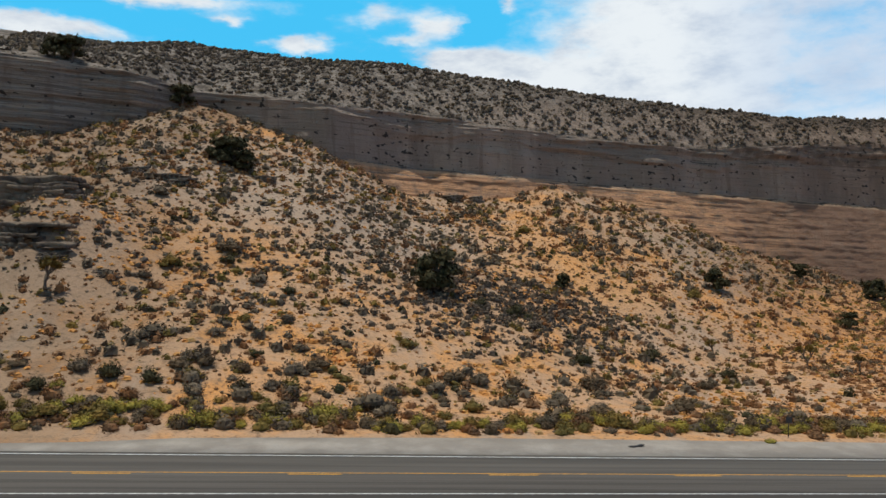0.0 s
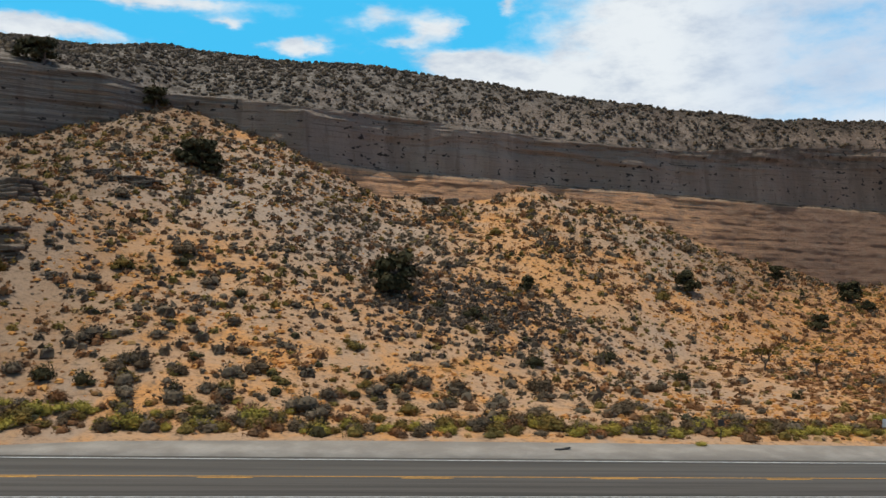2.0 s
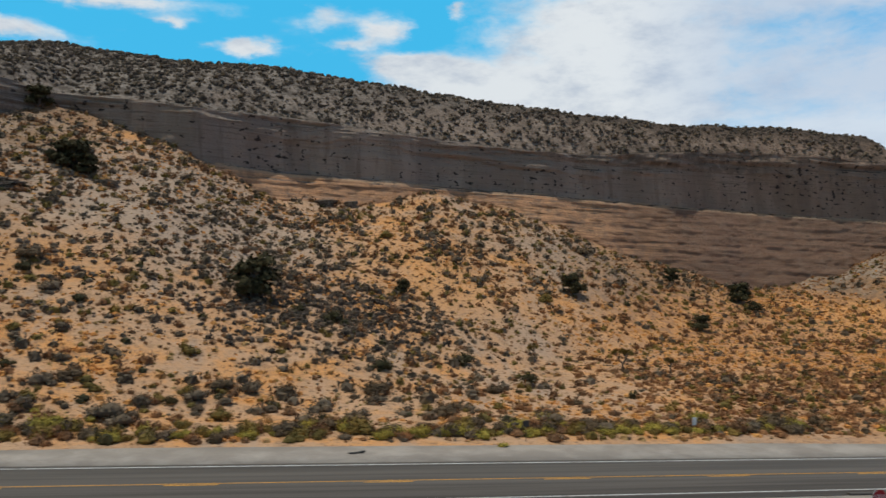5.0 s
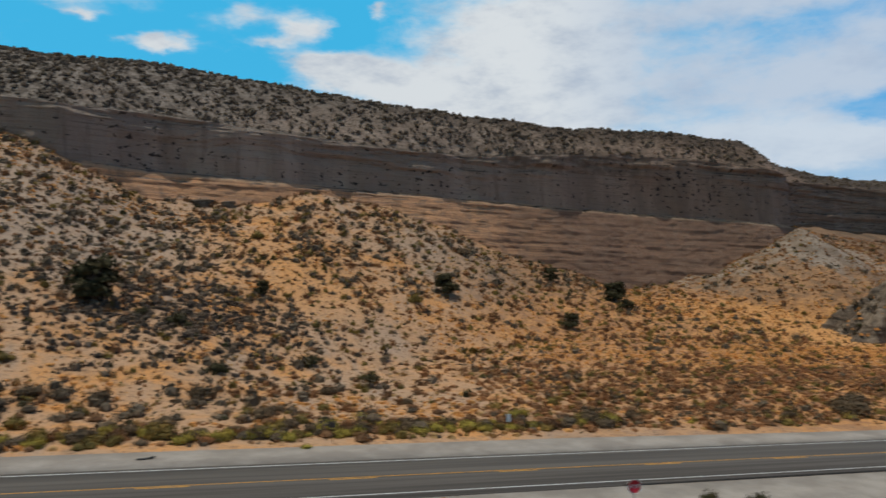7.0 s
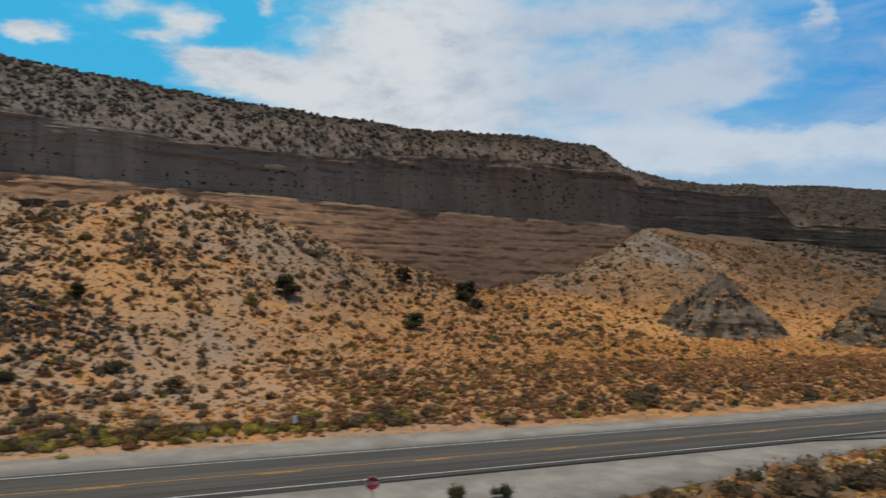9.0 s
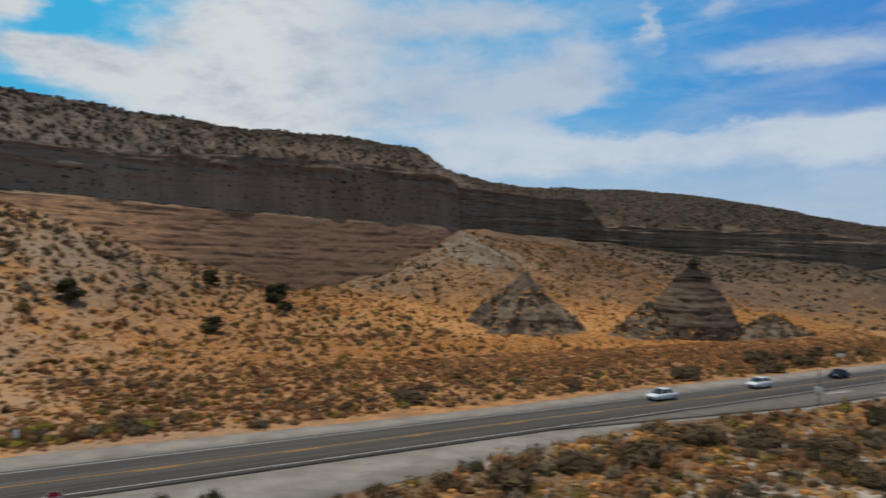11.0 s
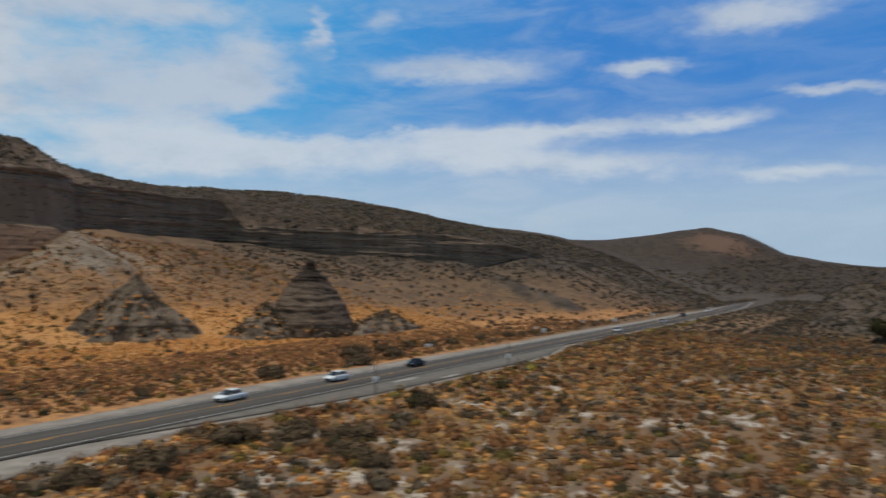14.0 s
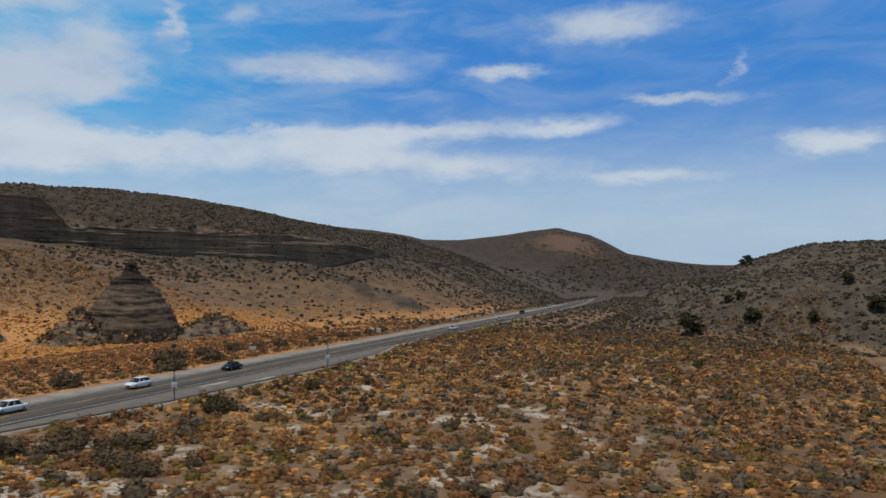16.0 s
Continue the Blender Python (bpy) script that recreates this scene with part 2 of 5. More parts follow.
def ground_rel(x, y):
    """Height of the ground sheet above the road's plane."""
    x, y = np.broadcast_arrays(np.asarray(x, float), np.asarray(y, float))
    s = np.clip((y - toe_y(x)) / np.maximum(face_y(x) - toe_y(x), 5), 0, 1.05)
    h = talus_h(x) * s ** 1.12
    cone = 26.2 - 0.60 * np.hypot((x - 189) * 0.95, y - 172) + 1.6 * fbm(x * 0.06, y * 0.06, 31, 3)
    h = np.maximum(h, np.minimum(cone, 26.2))
    spur = 5.0 * np.exp(-((x + 33) / 9) ** 2 - ((y - 95) / 9) ** 2)
    h = h + spur
    h = h + 6.0 * np.exp(-((x - 347) / 11) ** 2) * smooth((y - 72) / 18) * smooth((158 - y) / 30)
    rough = smooth((h - 0.5) / 6)
    gully = fbm(x * 0.075, y * 0.022, 41, 3)
    h = h + rough * (gully * 1.5 + fbm(x * 0.22, y * 0.22, 45, 3) * 0.55)
    h = h + fbm(x * 0.05, y * 0.05, 51, 3) * 0.35 * smooth(np.abs(y - 47) / 12 - 0.6)
    # the hill across the plain, and the ridge behind it
    toe = np.interp(y, [-300, -69, -50, -37, -26, -11, 0], [215, 256, 270, 277, 282, 304, 330])
    top = np.interp(y, [-300, -86, -58, -29, -15, -8, -4, 0], [34, 25, 21.5, 17, 14, 11, 5, 0])
    hill = top * smooth((x - toe) / 70) ** 0.8 * np.exp(-(np.maximum(x - toe - 130, 0) / 90) ** 2) * (1 + 0.25 * fbm(x * 0.03, y * 0.03, 61, 4))
    back = np.interp(y, [-400, -108, -78, -60, -46, -38, -28, -18], [40, 37, 35.5, 30, 25.5, 20, 10, 0]) * np.exp(-((x - 480) / 85) ** 2)
    # the far range
    peak = np.interp(y, [-900, -300, -25, 34, 79, 125, 171, 240, 317, 377, 700, 1500], [10, 30, 34, 39.5, 48, 67, 79, 70, 61, 62, 60, 20])
    far = peak * np.exp(-((x - 1140) / 190) ** 2) * (1 + 0.05 * fbm(x * 0.01, y * 0.01, 71, 3))
    return np.maximum(h + far, np.maximum(hill, back))


def mesa_rel(x, y):
    """Height of the mesa's top behind its rim, or a low value before it."""
    r, c = rim_y(x), crest_y(x)
    s = (y - r) / (c - r)
    up = rim_h(x) + (crest_h(x) - rim_h(x)) * (1 - (1 - np.clip(s, 0, 1)) ** 1.35)
    up = up + (fbm(x * 0.07, y * 0.07, 81, 4) * 1.1 + fbm(x * 0.02, y * 0.03, 83, 3) * 1.2) * smooth(np.clip(s, 0, 1) * 4)
    back = np.maximum(y - c, 0)
    return np.where(s < 0, -99.0, up - back * 0.02 - back ** 2 * 0.0022)


def pave_edge(x):
    """The near edge of the asphalt, with the turnout."""
    return np.interp(x, [-400, 98, 112, 138, 186, 205, 228, 900], [42.4, 42.3, 40.3, 36.8, 35.8, 36.8, 41.6, 42.3])


def near_edge(x):
    """The outer edge of the gravel beside it, with the mouth of the side road."""
    return np.minimum(np.interp(x, [-400, 43, 47, 60, 75, 95, 110, 900], [40.3, 40.3, 33.0, 33.5, 35.0, 37.8, 39.6, 41.5]), pave_edge(x) - 0.9)


def land(x, y):
    return grade(x, y) + np.maximum(ground_rel(x, y), mesa_rel(x, y))


# ---------------------------------------------------------------- materials
def material(name, build, rough=0.95, bump=None):
    m = bpy.data.materials.new(name)
    m.use_nodes = True
    k = Nodes(m.node_tree)
    bsdf = k.n("ShaderNodeBsdfPrincipled", None, Roughness=rough)
    bsdf.inputs["Specular IOR Level"].default_value = 0.25
    k.n("ShaderNodeOutputMaterial", None, Surface=bsdf.outputs[0])
    colour, height = build(k, bsdf)
    k.plug(bsdf, "Base Color", colour if isinstance(colour, bpy.types.NodeSocket) else (*colour, 1))
    if height is not None:
        b = k.n("ShaderNodeBump", None, Strength=bump[0] if bump else 0.5, Distance=bump[1] if bump else 0.1, Height=height)
        k.plug(bsdf, "Normal", b.outputs[0])
    return m


def place(k):
    return k.n("ShaderNodeNewGeometry").outputs["Position"]


def strata_height(k, p):
    """Height above the road's plane, which the beds follow."""
    xyz = k.n("ShaderNodeSeparateXYZ", None, i0=p)
    x, y, z = xyz.outputs
    s = k.math("ADD", z, k.math("ADD", k.math("MULTIPLY", k.math("MINIMUM", x, 800.0), 0.05139), k.math("MULTIPLY", y, 0.00124)))
    return x, y, k.math("ADD", s, k.math("MULTIPLY", k.math("MAXIMUM", k.math("SUBTRACT", x, 800.0), 0.0), 0.048))


def soil(k, bsdf):
    p = place(k)
    x, y, s = strata_height(k, p)
    big, mid, fine = k.noise(p, 0.03, 4), k.noise(p, 0.16, 5, 0.6), k.noise(p, 1.7, 5, 0.7)
    pebble = k.noise(p, 5.0, 4, 0.7)
    sand = k.mix(k.step(mid, 0.44, 0.64), (0.45, 0.275, 0.155), (0.57, 0.270, 0.088))
    # scree that runs down the slope in streaks
    run = k.noise(k.vec(k.math("MULTIPLY", x, 0.16), k.math("MULTIPLY", y, 0.030), 0.0), 1.0, 5, 0.62)
    sand = k.mix(k.math("MULTIPLY", k.step(run, 0.54, 0.64), 0.6), sand, (0.315, 0.250, 0.195))
    sand = k.mix(k.math("MULTIPLY", k.step(run, 0.42, 0.34), 0.5), sand, (0.235, 0.150, 0.092))
    sand = k.mix(k.math("MULTIPLY", k.step(big, 0.50, 0.66), 0.6), sand, (0.36, 0.255, 0.175))
    sand = k.mix(k.math("MULTIPLY", k.step(k.noise(p, 0.45, 4, 0.65), 0.54, 0.68), 0.7), sand, (0.285, 0.175, 0.095))
    # orange grass litter in two drifts, grey stony ground to the west
    for spot, r0, r1 in (((40.0, 128.0, 12.0), 34.0, 14.0), ((-14.0, 106.0, 14.0), 24.0, 8.0)):
        far = k.n("ShaderNodeVectorMath", {"operation": "DISTANCE"}, i0=p, i1=spot).outputs["Value"]
        sand = k.mix(k.math("MULTIPLY", k.step(k.math("ADD", far, k.math("MULTIPLY", mid, 24.0)), r0 + 8.0, r1 + 8.0), 0.7), sand, (0.57, 0.280, 0.098))
    west = k.mix(k.step(mid, 0.42, 0.6), (0.225, 0.158, 0.104), (0.155, 0.106, 0.069))
    sand = k.mix(k.math("MULTIPLY", k.step(k.math("ADD", x, k.math("MULTIPLY", big, 30.0)), 6.0, -14.0), 0.75), sand, west)
    # grey scree under the cone's apex
    cone = k.n("ShaderNodeVectorMath", {"operation": "DISTANCE"}, i0=p, i1=(189.0, 174.0, 17.0)).outputs["Value"]
    bank = k.n("ShaderNodeVectorMath", {"operation": "DISTANCE"}, i0=p, i1=(2.0, 132.0, 20.0)).outputs["Value"]
    sand = k.mix(k.math("MULTIPLY", k.step(k.math("ADD", bank, k.math("MULTIPLY", mid, 26.0)), 56.0, 28.0), 0.8), sand, (0.335, 0.262, 0.198))
    crag = k.n("ShaderNodeVectorMath", {"operation": "DISTANCE"}, i0=p, i1=(100.0, 152.0, 12.0)).outputs["Value"]
    sand = k.mix(k.math("MULTIPLY", k.step(k.math("ADD", crag, k.math("MULTIPLY", mid, 26.0)), 54.0, 32.0), 0.65), sand, (0.285, 0.215, 0.158))
    # silt washes of the plain
    silt = k.mix(k.step(mid, 0.47, 0.60), (0.180, 0.120, 0.074), (0.52, 0.45, 0.37))
    silt = k.mix(k.step(k.noise(p, 0.11, 4, 0.6), 0.44, 0.56), silt, (0.220, 0.130, 0.068))
    silt = k.mix(k.math("MULTIPLY", k.step(k.math("ADD", y, k.math("MULTIPLY", big, 50.0)), 16.0, -6.0), 0.72), silt, k.mix(k.step(mid, 0.42, 0.60), (0.110, 0.060, 0.030), (0.200, 0.105, 0.046)))
    c = k.mix(k.step(y, 44.0, 40.0), sand, silt)
    # brown dead grass over the flat and the talus further on
    turf = k.mix(k.step(k.noise(p, 0.5, 4, 0.6), 0.40, 0.60), (0.31, 0.148, 0.064), (0.55, 0.262, 0.086))
    turf = k.mix(k.step(s, 4.0, 9.0), turf, k.mix(k.step(k.noise(p, 0.5, 4, 0.6), 0.40, 0.60), (0.220, 0.124, 0.064), (0.380, 0.200, 0.088)))
    ribbon = k.math("MULTIPLY", k.step(y, 74.0, 98.0), k.step(k.math("ADD", s, k.math("MULTIPLY", mid, 4.0)), 9.5, 4.5))
    turf = k.mix(k.math("MULTIPLY", k.math("MULTIPLY", ribbon, k.step(x, 110.0, 160.0)), 0.8), turf, (0.60, 0.290, 0.090))
    turf = k.mix(k.math("MULTIPLY", k.math("MULTIPLY", k.step(x, 235.0, 280.0), k.step(s, 0.8, 3.2)), 0.85), turf, k.mix(k.step(mid, 0.40, 0.60), (0.085, 0.055, 0.035), (0.155, 0.094, 0.053)))
    turf = k.mix(k.math("MULTIPLY", k.step(run, 0.50, 0.60), k.math("MULTIPLY", k.step(s, 4.0, 12.0), 0.6)), turf, (0.17, 0.118, 0.078))
    turf = k.mix(k.math("MULTIPLY", k.step(x, 196.0, 240.0), k.step(s, 3.0, 10.0)), turf, k.mix(k.step(mid, 0.40, 0.60), (0.100, 0.065, 0.041), (0.175, 0.108, 0.062)))
    c = k.mix(k.math("MULTIPLY", k.step(k.math("SUBTRACT", x, k.math("MULTIPLY", s, 1.6)), 44.0, 96.0), k.math("MULTIPLY", k.step(y, 50.0, 58.0), k.math("MULTIPLY", k.step(x, 640.0, 480.0), 0.95))), c, turf)
    grey = k.mix(k.step(mid, 0.40, 0.62), (0.290, 0.236, 0.180), (0.175, 0.138, 0.103))
    flank = k.n("ShaderNodeVectorMath", {"operation": "DISTANCE"}, i0=p, i1=(166.0, 178.0, 6.0)).outputs["Value"]
    nearest = k.math("MINIMUM", cone, k.math("ADD", flank, 10.0))
    c = k.mix(k.math("MULTIPLY", k.step(k.math("ADD", nearest, k.math("MULTIPLY", k.math("SUBTRACT", mid, 0.5), 40.0)), 28.0, 16.0), 0.9), c, grey)
    dry = k.mix(k.step(mid, 0.40, 0.60), (0.15, 0.090, 0.048), (0.26, 0.155, 0.078))
    c = k.mix(k.math("MULTIPLY", k.step(x, 180.0, 290.0), k.step(y, 70.0, 60.0)), c, dry)
    # grey stony ground on the hill across the plain and on the far range
    stony = k.mix(k.step(mid, 0.38, 0.62), (0.052, 0.040, 0.031), (0.105, 0.082, 0.062))
    hill = k.math("MULTIPLY", k.step(s, 0.8, 2.6), k.step(y, 34.0, 26.0))
    spur = k.math("MULTIPLY", k.step(k.math("ABSOLUTE", k.math("SUBTRACT", x, k.math("ADD", 347.0, k.math("MULTIPLY", k.math("SUBTRACT", mid, 0.5), 20.0)))), 13.0, 5.0), k.step(s, 1.5, 4.0))
    away = k.math("MAXIMUM", spur, k.math("MAXIMUM", k.math("MULTIPLY", k.step(x, 240.0, 330.0), k.step(s, 12.0, 22.0)), k.step(x, 400.0, 520.0)))
    stony = k.mix(k.step(x, 760.0, 900.0), stony, k.mix(k.step(mid, 0.38, 0.62), (0.024, 0.017, 0.013), (0.056, 0.040, 0.029)))
    stony = k.mix(k.math("MULTIPLY", k.step(x, 900.0, 1000.0), k.step(k.n("ShaderNodeVectorMath", {"operation": "DISTANCE"}, i0=p, i1=(1040.0, 140.0, 2.0)).outputs["Value"], k.math("MULTIPLY", mid, 110.0), k.math("MULTIPLY", mid, 50.0))), stony, (0.14, 0.080, 0.054))
    c = k.mix(k.math("MAXIMUM", hill, away), c, stony)
    c = k.mix(k.math("MULTIPLY", k.step(fine, 0.52, 0.66), 0.8), c, (0.14, 0.092, 0.058))
    speck = k.noise(p, 2.6, 6, 0.85)
    c = k.mix(k.math("MULTIPLY", k.step(speck, 0.54, 0.60), k.math("ADD", 0.25, k.math("MULTIPLY", k.step(mid, 0.42, 0.62), 0.55))), c, (0.125, 0.086, 0.058))
    c = k.mix(k.math("MULTIPLY", k.step(pebble, 0.58, 0.74), 0.45), c, (0.46, 0.39, 0.31))
    c = k.mix(k.math("MULTIPLY", k.step(pebble, 0.44, 0.32), 0.5), c, (0.13, 0.095, 0.07))
    return c, k.math("ADD", fine, k.math("MULTIPLY", pebble, 0.4))


SOIL = material("dry_soil", soil, bump=(0.6, 0.25))


def strata(k, bsdf):
    geo = k.n("ShaderNodeNewGeometry")
    p = geo.outputs["Position"]
    x, y, s = strata_height(k, p)
    wob = k.math("MULTIPLY", k.math("SUBTRACT", k.noise(p, 0.09, 4, 0.6), 0.5), 1.6)
    edge = k.math("SUBTRACT", k.math("SUBTRACT", 30.0, k.math("MULTIPLY", k.math("MAXIMUM", x, 0.0), 0.010)), k.math("MULTIPLY", k.step(x, 203.0, 215.0), 10.0))
    u = k.math("ADD", k.math("SUBTRACT", s, edge), wob)
    bend = k.math("ADD", k.math("MULTIPLY", s, 1.5), k.math("MULTIPLY", k.noise(p, 0.12, 3), 0.7))
    beds = k.noise(k.vec(k.math("MULTIPLY", x, 0.025), k.math("MULTIPLY", y, 0.025), bend), 1.0, 6, 0.72)
    streak = k.noise(k.vec(k.math("MULTIPLY", x, 0.13), k.math("MULTIPLY", y, 0.13), k.math("MULTIPLY", s, 0.02)), 1.0, 5, 0.62)
    blot = k.noise(p, 0.35, 5, 0.65)
    grain = k.noise(p, 1.8, 6, 0.72)
    thin = k.noise(k.vec(k.math("MULTIPLY", x, 0.07), k.math("MULTIPLY", y, 0.07), k.math("ADD", k.math("MULTIPLY", s, 2.6), k.math("MULTIPLY", blot, 1.2))), 1.0, 5, 0.7)
    course = k.noise(k.vec(k.math("MULTIPLY", x, 0.12), k.math("MULTIPLY", y, 0.12), k.math("ADD", k.math("MULTIPLY", s, 4.6), k.math("MULTIPLY", blot, 1.5))), 1.0, 4, 0.65)
    light = k.mix(k.step(beds, 0.42, 0.58), (0.66, 0.350, 0.170), (0.48, 0.250, 0.130))
    light = k.mix(k.math("MULTIPLY", k.step(thin, 0.52, 0.60), 0.6), light, (0.16, 0.095, 0.058))
    light = k.mix(k.math("MULTIPLY", k.step(thin, 0.42, 0.34), 0.45), light, (0.52, 0.34, 0.21))
    light = k.mix(k.math("MULTIPLY", k.step(course, 0.54, 0.62), 0.55), light, (0.15, 0.085, 0.054))
    drip = k.noise(k.vec(k.math("MULTIPLY", x, 0.22), k.math("MULTIPLY", y, 0.22), k.math("MULTIPLY", s, 0.04)), 1.0, 4, 0.65)
    light = k.mix(k.math("MULTIPLY", k.step(drip, 0.50, 0.64), 0.55), light, (0.22, 0.130, 0.078))
    # Beds turn browner eastward, darkened further by shade put into the colour.
    light = k.mix(k.step(x, 84.0, 135.0), light, k.mix(k.step(beds, 0.40, 0.60), (0.245, 0.140, 0.088), (0.170, 0.100, 0.065)))
    light = k.mix(k.math("MULTIPLY", k.step(blot, 0.46, 0.66), 0.5), light, (0.25, 0.165, 0.112))
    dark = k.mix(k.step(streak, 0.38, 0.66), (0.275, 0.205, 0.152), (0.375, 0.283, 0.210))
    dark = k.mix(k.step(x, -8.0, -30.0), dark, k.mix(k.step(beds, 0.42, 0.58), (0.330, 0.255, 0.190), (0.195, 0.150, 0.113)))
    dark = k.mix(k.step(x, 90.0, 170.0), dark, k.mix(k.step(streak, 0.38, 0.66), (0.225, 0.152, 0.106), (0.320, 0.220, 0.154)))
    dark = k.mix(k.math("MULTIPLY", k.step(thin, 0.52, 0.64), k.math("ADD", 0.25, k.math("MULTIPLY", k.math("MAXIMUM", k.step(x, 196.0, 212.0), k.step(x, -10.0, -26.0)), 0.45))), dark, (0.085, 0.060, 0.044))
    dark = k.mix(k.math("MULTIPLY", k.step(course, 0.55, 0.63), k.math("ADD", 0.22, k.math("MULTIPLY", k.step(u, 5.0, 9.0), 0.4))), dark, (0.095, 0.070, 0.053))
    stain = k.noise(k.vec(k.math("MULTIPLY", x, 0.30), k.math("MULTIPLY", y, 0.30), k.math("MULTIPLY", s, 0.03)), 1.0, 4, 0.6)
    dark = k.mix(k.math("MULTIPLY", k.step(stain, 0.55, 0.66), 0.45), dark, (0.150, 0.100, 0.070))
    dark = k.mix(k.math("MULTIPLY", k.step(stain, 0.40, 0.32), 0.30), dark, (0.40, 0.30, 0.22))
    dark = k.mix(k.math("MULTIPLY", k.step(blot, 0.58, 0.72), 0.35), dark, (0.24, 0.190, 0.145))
    # Alcoves are colour only: their dark insides are put into the rock.
    pit_shade = k.noise(k.vec(k.math("MULTIPLY", x, 0.60), 0.0, k.math("MULTIPLY", s, 0.95)), 1.0, 2, 0.5)
    pit_shade = k.math("ADD", pit_shade, k.math("MULTIPLY", k.math("SUBTRACT", k.noise(p, 0.05, 2, 0.5), 0.5), 0.25))
    dark = k.mix(k.math("MULTIPLY", k.step(pit_shade, 0.635, 0.665), 0.92), dark, (0.030, 0.024, 0.020))
    # Shade under the rim's overhang is put into the colour here.
    overhang_shade = k.math("MULTIPLY", k.step(k.math("ADD", s, wob), 38.6, 40.2), k.math("MULTIPLY", k.step(x, 72.0, 92.0), k.step(x, 165.0, 140.0)))
    dark = k.mix(k.math("MULTIPLY", overhang_shade, k.math("MULTIPLY", k.step(blot, 0.58, 0.46), 0.6)), dark, (0.110, 0.078, 0.055))
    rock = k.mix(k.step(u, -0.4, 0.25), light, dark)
    rock = k.mix(k.math("MULTIPLY", k.step(u, -1.3, -0.5), k.math("MULTIPLY", k.step(u, 0.2, -0.2), 0.6)), rock, (0.46, 0.32, 0.20))
    rock = k.mix(k.math("MULTIPLY", k.step(grain, 0.56, 0.72), 0.55), rock, (0.07, 0.055, 0.045))
    flat = k.n("ShaderNodeSeparateXYZ", None, i0=geo.outputs["Normal"]).outputs[2]
    top = k.mix(k.step(k.noise(p, 0.4, 5, 0.68), 0.42, 0.60), (0.095, 0.077, 0.061), (0.235, 0.198, 0.162))
    # Cloud shade over the eastern mesa top is put into its soil colour.
    top_shaded = k.mix(k.step(k.noise(p, 0.3, 5, 0.68), 0.42, 0.60), (0.044, 0.031, 0.022), (0.092, 0.065, 0.046))
    top = k.mix(k.step(x, 10.0, 130.0), top, top_shaded)
    top = k.mix(k.step(grain, 0.50, 0.70), top, (0.08, 0.06, 0.045))
    c = k.mix(k.step(k.math("ADD", flat, k.math("MULTIPLY", k.math("SUBTRACT", grain, 0.5), 0.5)), 0.62, 0.82), rock, top)
    return c, k.math("ADD", k.math("MULTIPLY", thin, 0.4), grain)


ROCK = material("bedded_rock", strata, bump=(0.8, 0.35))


def tower(k, bsdf):
    p = place(k)
    x, y, s = strata_height(k, p)
    beds = k.noise(k.vec(k.math("MULTIPLY", x, 0.07), k.math("MULTIPLY", y, 0.07), k.math("MULTIPLY", s, 3.6)), 1.0, 5, 0.7)
    blot, grain = k.noise(p, 0.3, 5, 0.65), k.noise(p, 1.9, 6, 0.72)
    c = k.mix(k.step(blot, 0.38, 0.64), (0.130, 0.092, 0.066), (0.205, 0.146, 0.104))
    c = k.mix(k.step(k.math("ADD", s, k.math("MULTIPLY", blot, 3.0)), 13.0, 16.5), c, (0.050, 0.036, 0.027))
    c = k.mix(k.math("MULTIPLY", k.step(beds, 0.56, 0.66), 0.45), c, (0.06, 0.044, 0.034))
    c = k.mix(k.math("MULTIPLY", k.step(beds, 0.40, 0.33), 0.22), c, (0.22, 0.16, 0.112))
    return k.mix(k.math("MULTIPLY", k.step(grain, 0.54, 0.70), 0.5), c, (0.06, 0.047, 0.037)), k.math("ADD", beds, grain)


def badland(k, bsdf):
    p = place(k)
    blot, grain = k.noise(p, 0.22, 5, 0.65), k.noise(p, 1.4, 6, 0.72)
    c = k.mix(k.step(blot, 0.42, 0.58), (0.120, 0.088, 0.062), (0.235, 0.178, 0.126))
    return k.mix(k.math("MULTIPLY", k.step(grain, 0.52, 0.68), 0.6), c, (0.07, 0.055, 0.042)), grain


PINNACLE = material("brown_bedded_rock", tower, bump=(0.9, 0.5))
BADLAND = material("grey_badland_clay", badland, bump=(0.9, 0.5))


def asphalt(k, bsdf):
    p = place(k)
    xyz = k.n("ShaderNodeSeparateXYZ", None, i0=p)
    lanes = k.noise(k.vec(k.math("MULTIPLY", xyz.outputs[0], 0.03), k.math("MULTIPLY", xyz.outputs[1], 1.6), 0.0), 1.0, 4, 0.6)
    c = k.mix(k.step(lanes, 0.35, 0.65), (0.066, 0.058, 0.050), (0.105, 0.092, 0.079))
    fine = k.noise(p, 14.0, 4, 0.7)
    return k.mix(k.math("MULTIPLY", k.step(fine, 0.5, 0.8), 0.5), c, (0.14, 0.125, 0.108)), fine


ASPHALT = material("asphalt", asphalt, 0.85, (0.4, 0.01))


def gravel(k, bsdf):
    p = place(k)
    a, b = k.noise(p, 0.35, 5, 0.6), k.noise(p, 9.0, 4, 0.75)
    c = k.mix(k.step(a, 0.35, 0.65), (0.24, 0.21, 0.178), (0.33, 0.295, 0.252))
    return k.mix(k.math("MULTIPLY", k.step(b, 0.5, 0.7), 0.6), c, (0.18, 0.155, 0.13)), b


GRAVEL = material("grey_gravel", gravel, 0.95, (0.6, 0.03))


def plain(name, colour, rough=0.6, var=0.25, scale=6.0):
    def build(k, bsdf):
        n = k.noise(place(k), scale, 4, 0.65)
        dark = tuple(v * (1 - var) for v in colour)
        return k.mix(k.step(n, 0.35, 0.65), dark, colour), None
    return material(name, build, rough)


